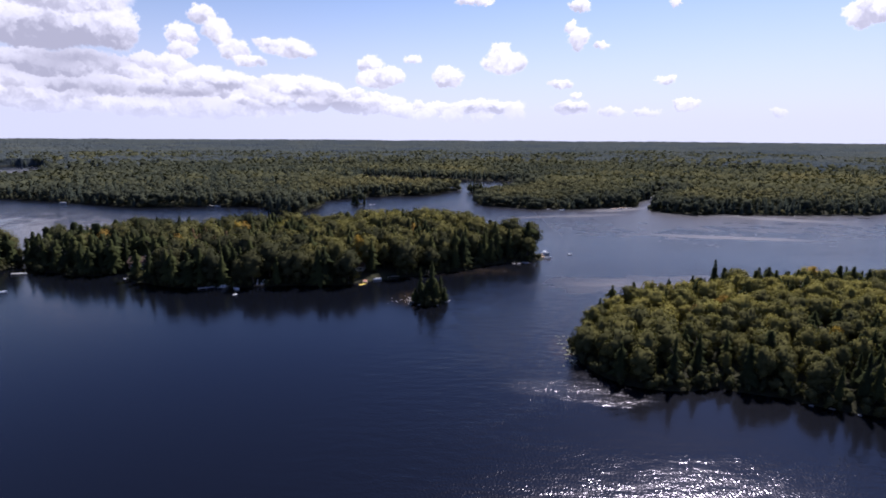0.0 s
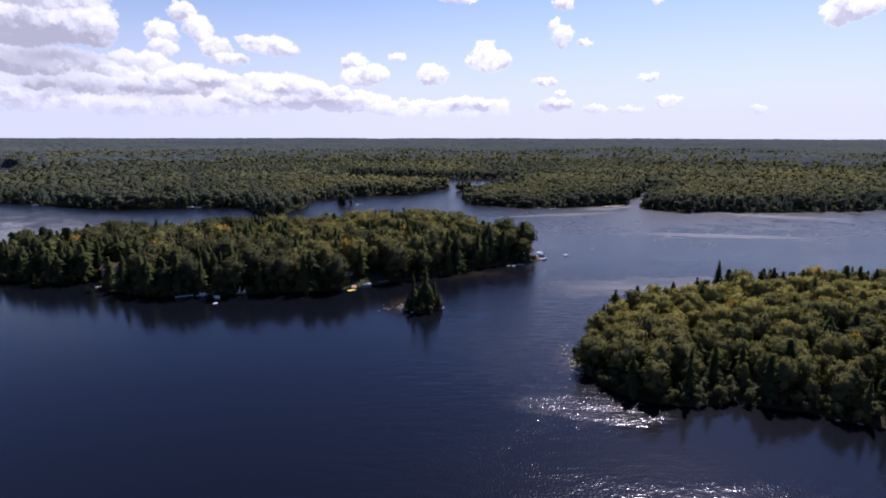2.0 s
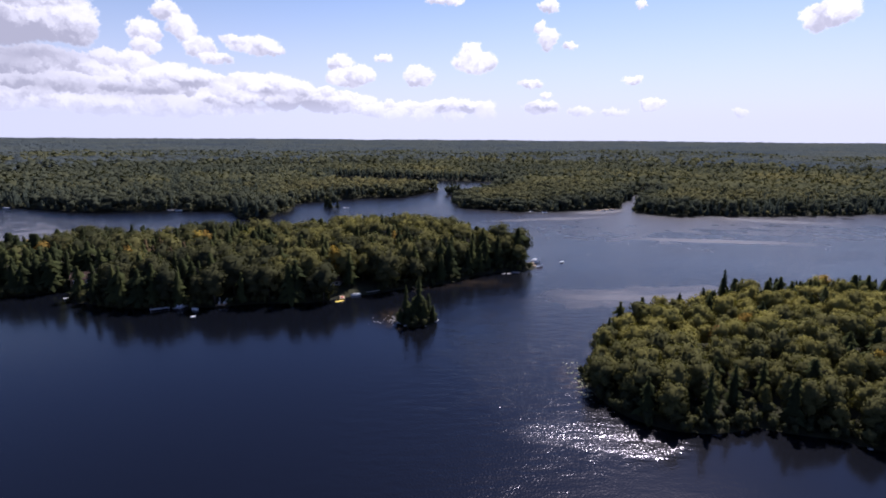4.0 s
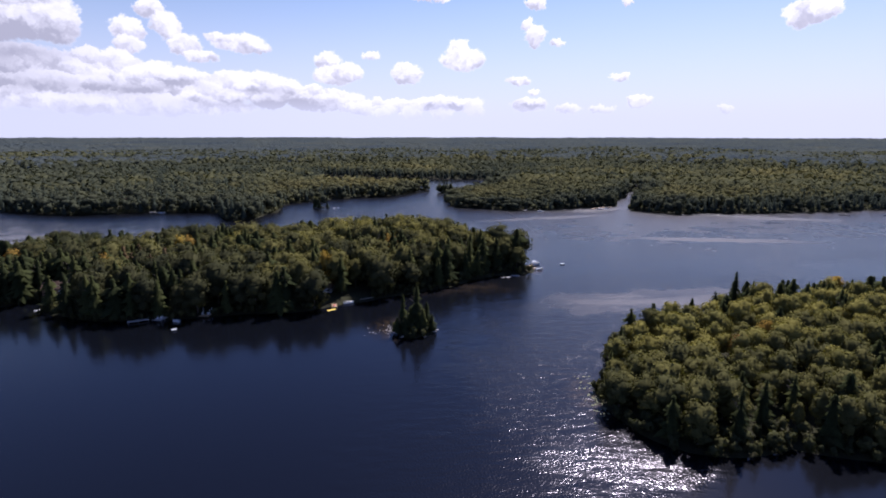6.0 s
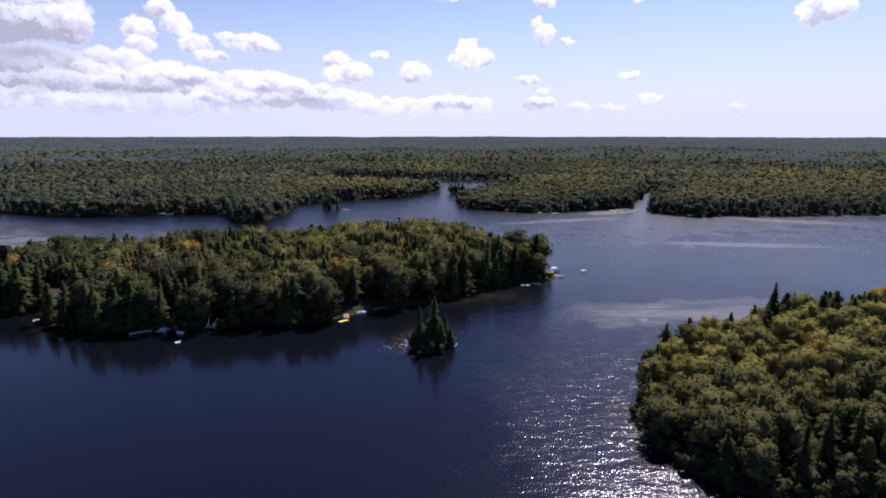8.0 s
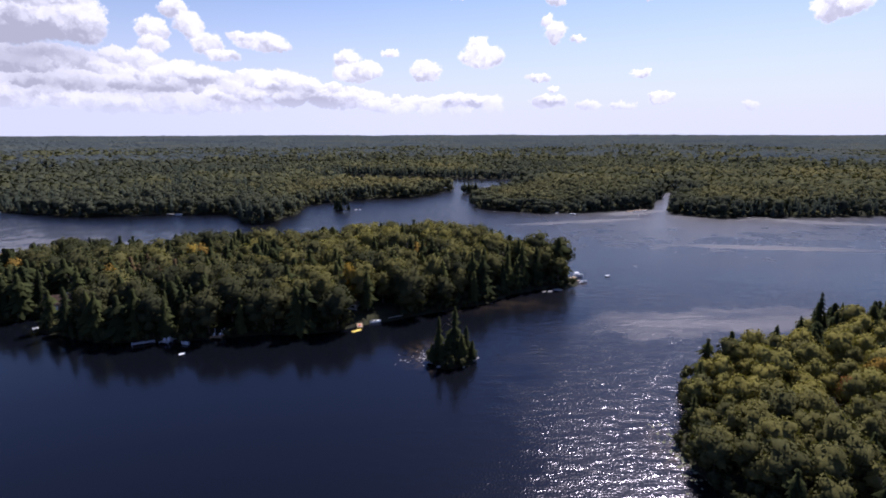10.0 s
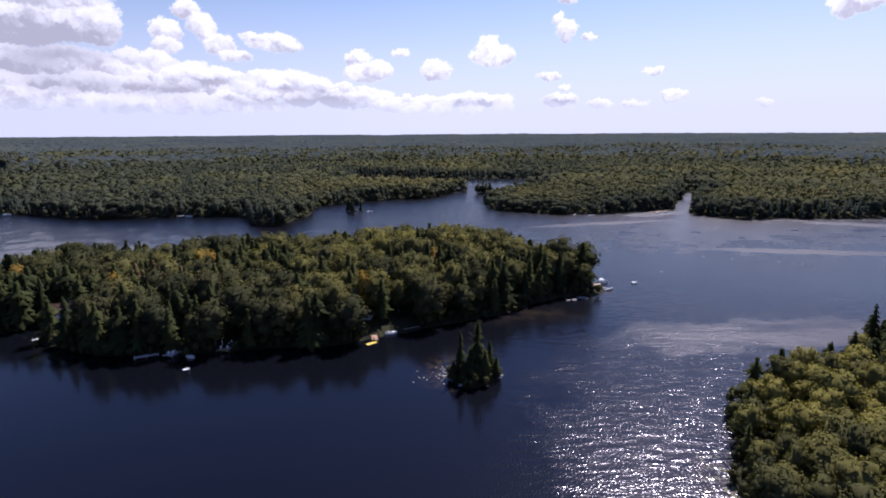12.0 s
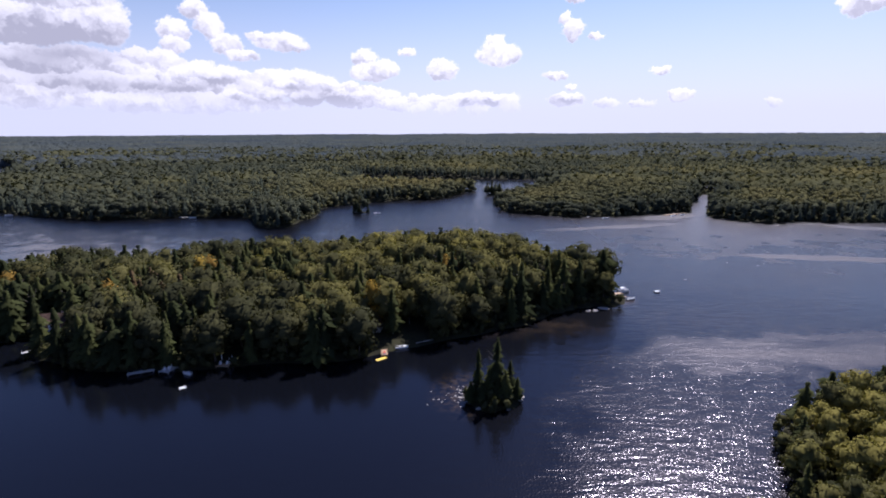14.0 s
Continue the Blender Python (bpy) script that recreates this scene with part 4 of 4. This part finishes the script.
part("bed", box(0, 0, 0.3, 1.9, 0.65, 0.08, 0.02), white_paint, lounge)
part("cushion", box(0, 0, 0.38, 1.8, 0.6, 0.09, 0.03), red_cloth, lounge, "red cushion")
for sx in (-0.8, 0.8):
    part("leg", box(sx, 0, 0.13, 0.08, 0.6, 0.27, 0), white_paint, lounge)
boat(-30.6, 236.8, 12, 4.2)
dock(-23.8, 241.2, 27, 6.0, 1.2)
cottage(-149.0, 251.5, 2.0, 12, 8.5, 6.5, 3.0, log_wall, brown_roof, "brown boarded cottage half hidden among trees")
cottage(-40.8, 247.5, 1.8, -8, 6.0, 5.0, 2.6, grey_wood, brown_roof, "grey boarded cottage half hidden among the trees above a dock")
# the island's tip
pontoon(58.6, 294.0, 15)
dock(54.6, 290.0, 20, 5.0, 1.8, tan_wood)
dock(54.4, 285.0, 2, 5.0, 1.7, tan_wood, "tan wooden dock with a bright deck at the island's tip")
boat(58.4, 284.0, 20, 4.0)
raft(72.7, 293.6, 8, 2.0)
for k, (x, y, z, wide, high) in enumerate(((44.0, 273.4, 0.0, 4.2, 0.45), (40.5, 271.2, 0.0, 3.0, 0.4), (37.6, 270.6, 0.0, 2.2, 0.5), (46.5, 277.0, 0.0, 2.5, 0.6), (-10.5, 206.0, 0.0, 1.6, 0.5), (-11.8, 204.2, 0.0, 1.1, 0.4), (-13.5, 205.4, -0.05, 1.3, 0.35), (1.6, 203.5, 0.0, 1.5, 0.6), (2.6, 205.2, 0.0, 1.0, 0.4), (-9.2, 199.6, 0.0, 1.4, 0.5), (-2.0, 199.3, 0.0, 1.3, 0.5), (92.5, 120.6, 0.0, 1.2, 0.4), (96.5, 119.0, 0.0, 1.5, 0.4), (101.0, 116.0, 0.0, 1.0, 0.4), (40.6, 166.5, 0.0, 0.8, 0.3), (-72.0, 517.0, 0.0, 4.0, 0.9), (-68.5, 517.5, 0.0, 2.5, 0.7))):
    rock(x, y, z, wide, high, k + 1)
# pale stones that break the surface on the shoal beside the islet
q, bm = np.random.default_rng(51), bmesh.new()
for k in range(70):
    a, far = q.uniform(2.2, 4.0), abs(q.normal(0, 3.6))
    x, y, wide = -9.5 + far * math.cos(a) * 1.2 + q.normal(0, 1.0), 207.0 + far * math.sin(a) * 0.9 + q.normal(0, 1.4), q.uniform(0.22, 0.6)
    lump = bmesh.ops.create_icosphere(bm, subdivisions=1, radius=0.5)["verts"]
    for v in lump:
        v.co = Vector((x, y, -0.02)) + Vector((v.co.x * wide * 1.3, v.co.y * wide, v.co.z * wide * 0.6)) * (1 + 0.5 * noise.noise(v.co * 3 + Vector((k, 0, 0))))
me = bpy.data.meshes.new("shoal_stones")
bm.to_mesh(me)
bm.free()
me.materials.append(stone)
tagged(new("shoal_stones", me), "pale stones breaking the surface of a brown shoal", "stones", kind="stuff")
# water lilies in the shallows beside the headland
q, bm = np.random.default_rng(77), bmesh.new()
for k in range(110):
    x, y, wide = 40.2 + q.normal(0, 1.5), 155.0 + q.normal(0, 5.0), q.uniform(0.14, 0.42)
    turn, sides = q.uniform(0, 6.28), 9
    ring = [bm.verts.new((x + wide * math.cos(turn + a), y + wide * math.sin(turn + a), 0.035 + q.uniform(0, 0.03))) for a in np.linspace(0.25, 6.03, sides)]
    heart = bm.verts.new((x, y, 0.02))
    for a, b in zip(ring, ring[1:]):
        bm.faces.new((heart, a, b))
me = bpy.data.meshes.new("lily_pads")
bm.to_mesh(me)
bm.free()
me.materials.append(pad_mat)
tagged(new("lily_pads", me), "pale green lily pads floating in brown shallows", "water plants", kind="stuff")
# the point beside the island
dock(-202.0, 242.0, 15, 6.0, 1.6)
boat(-186.1, 212.0, 30, 4.6)
# far shores
cottage(-266, 540, 2.5, 5, 10, 7, 3.2, white_paint, brown_roof, "white lakeside cottage on the far shore")
boat(-247.2, 500.4, 5, 6.5)
dock(-219.0, 497.0, 8, 11, 2.0)
boat(-214.0, 495.6, 0, 5.5)
boat(-373.2, 513.3, 20, 5.5)
dock(-378.0, 529.0, 15, 9, 2.0)
boat(109.9, 482.6, 10, 6.0)
dock(98.0, 488.0, 60, 7, 1.8)
for x, y, turn in ((163, 495.5, 28), (171, 499.5, 28), (179, 503.5, 30)):
    dock(x, y, turn, 8.5, 2.0, tan_wood)
boat(167.5, 493.0, 20, 6.0)
boat(176.0, 497.5, 25, 5.5)
dock(-11.5, 640, 10, 6, 1.6)

for kind in sum(broad_kinds, []) + gold_kinds + pine_kinds + brown_kinds + red_kinds:
    for part in (*kind.children, kind):
        bpy.data.objects.remove(part)
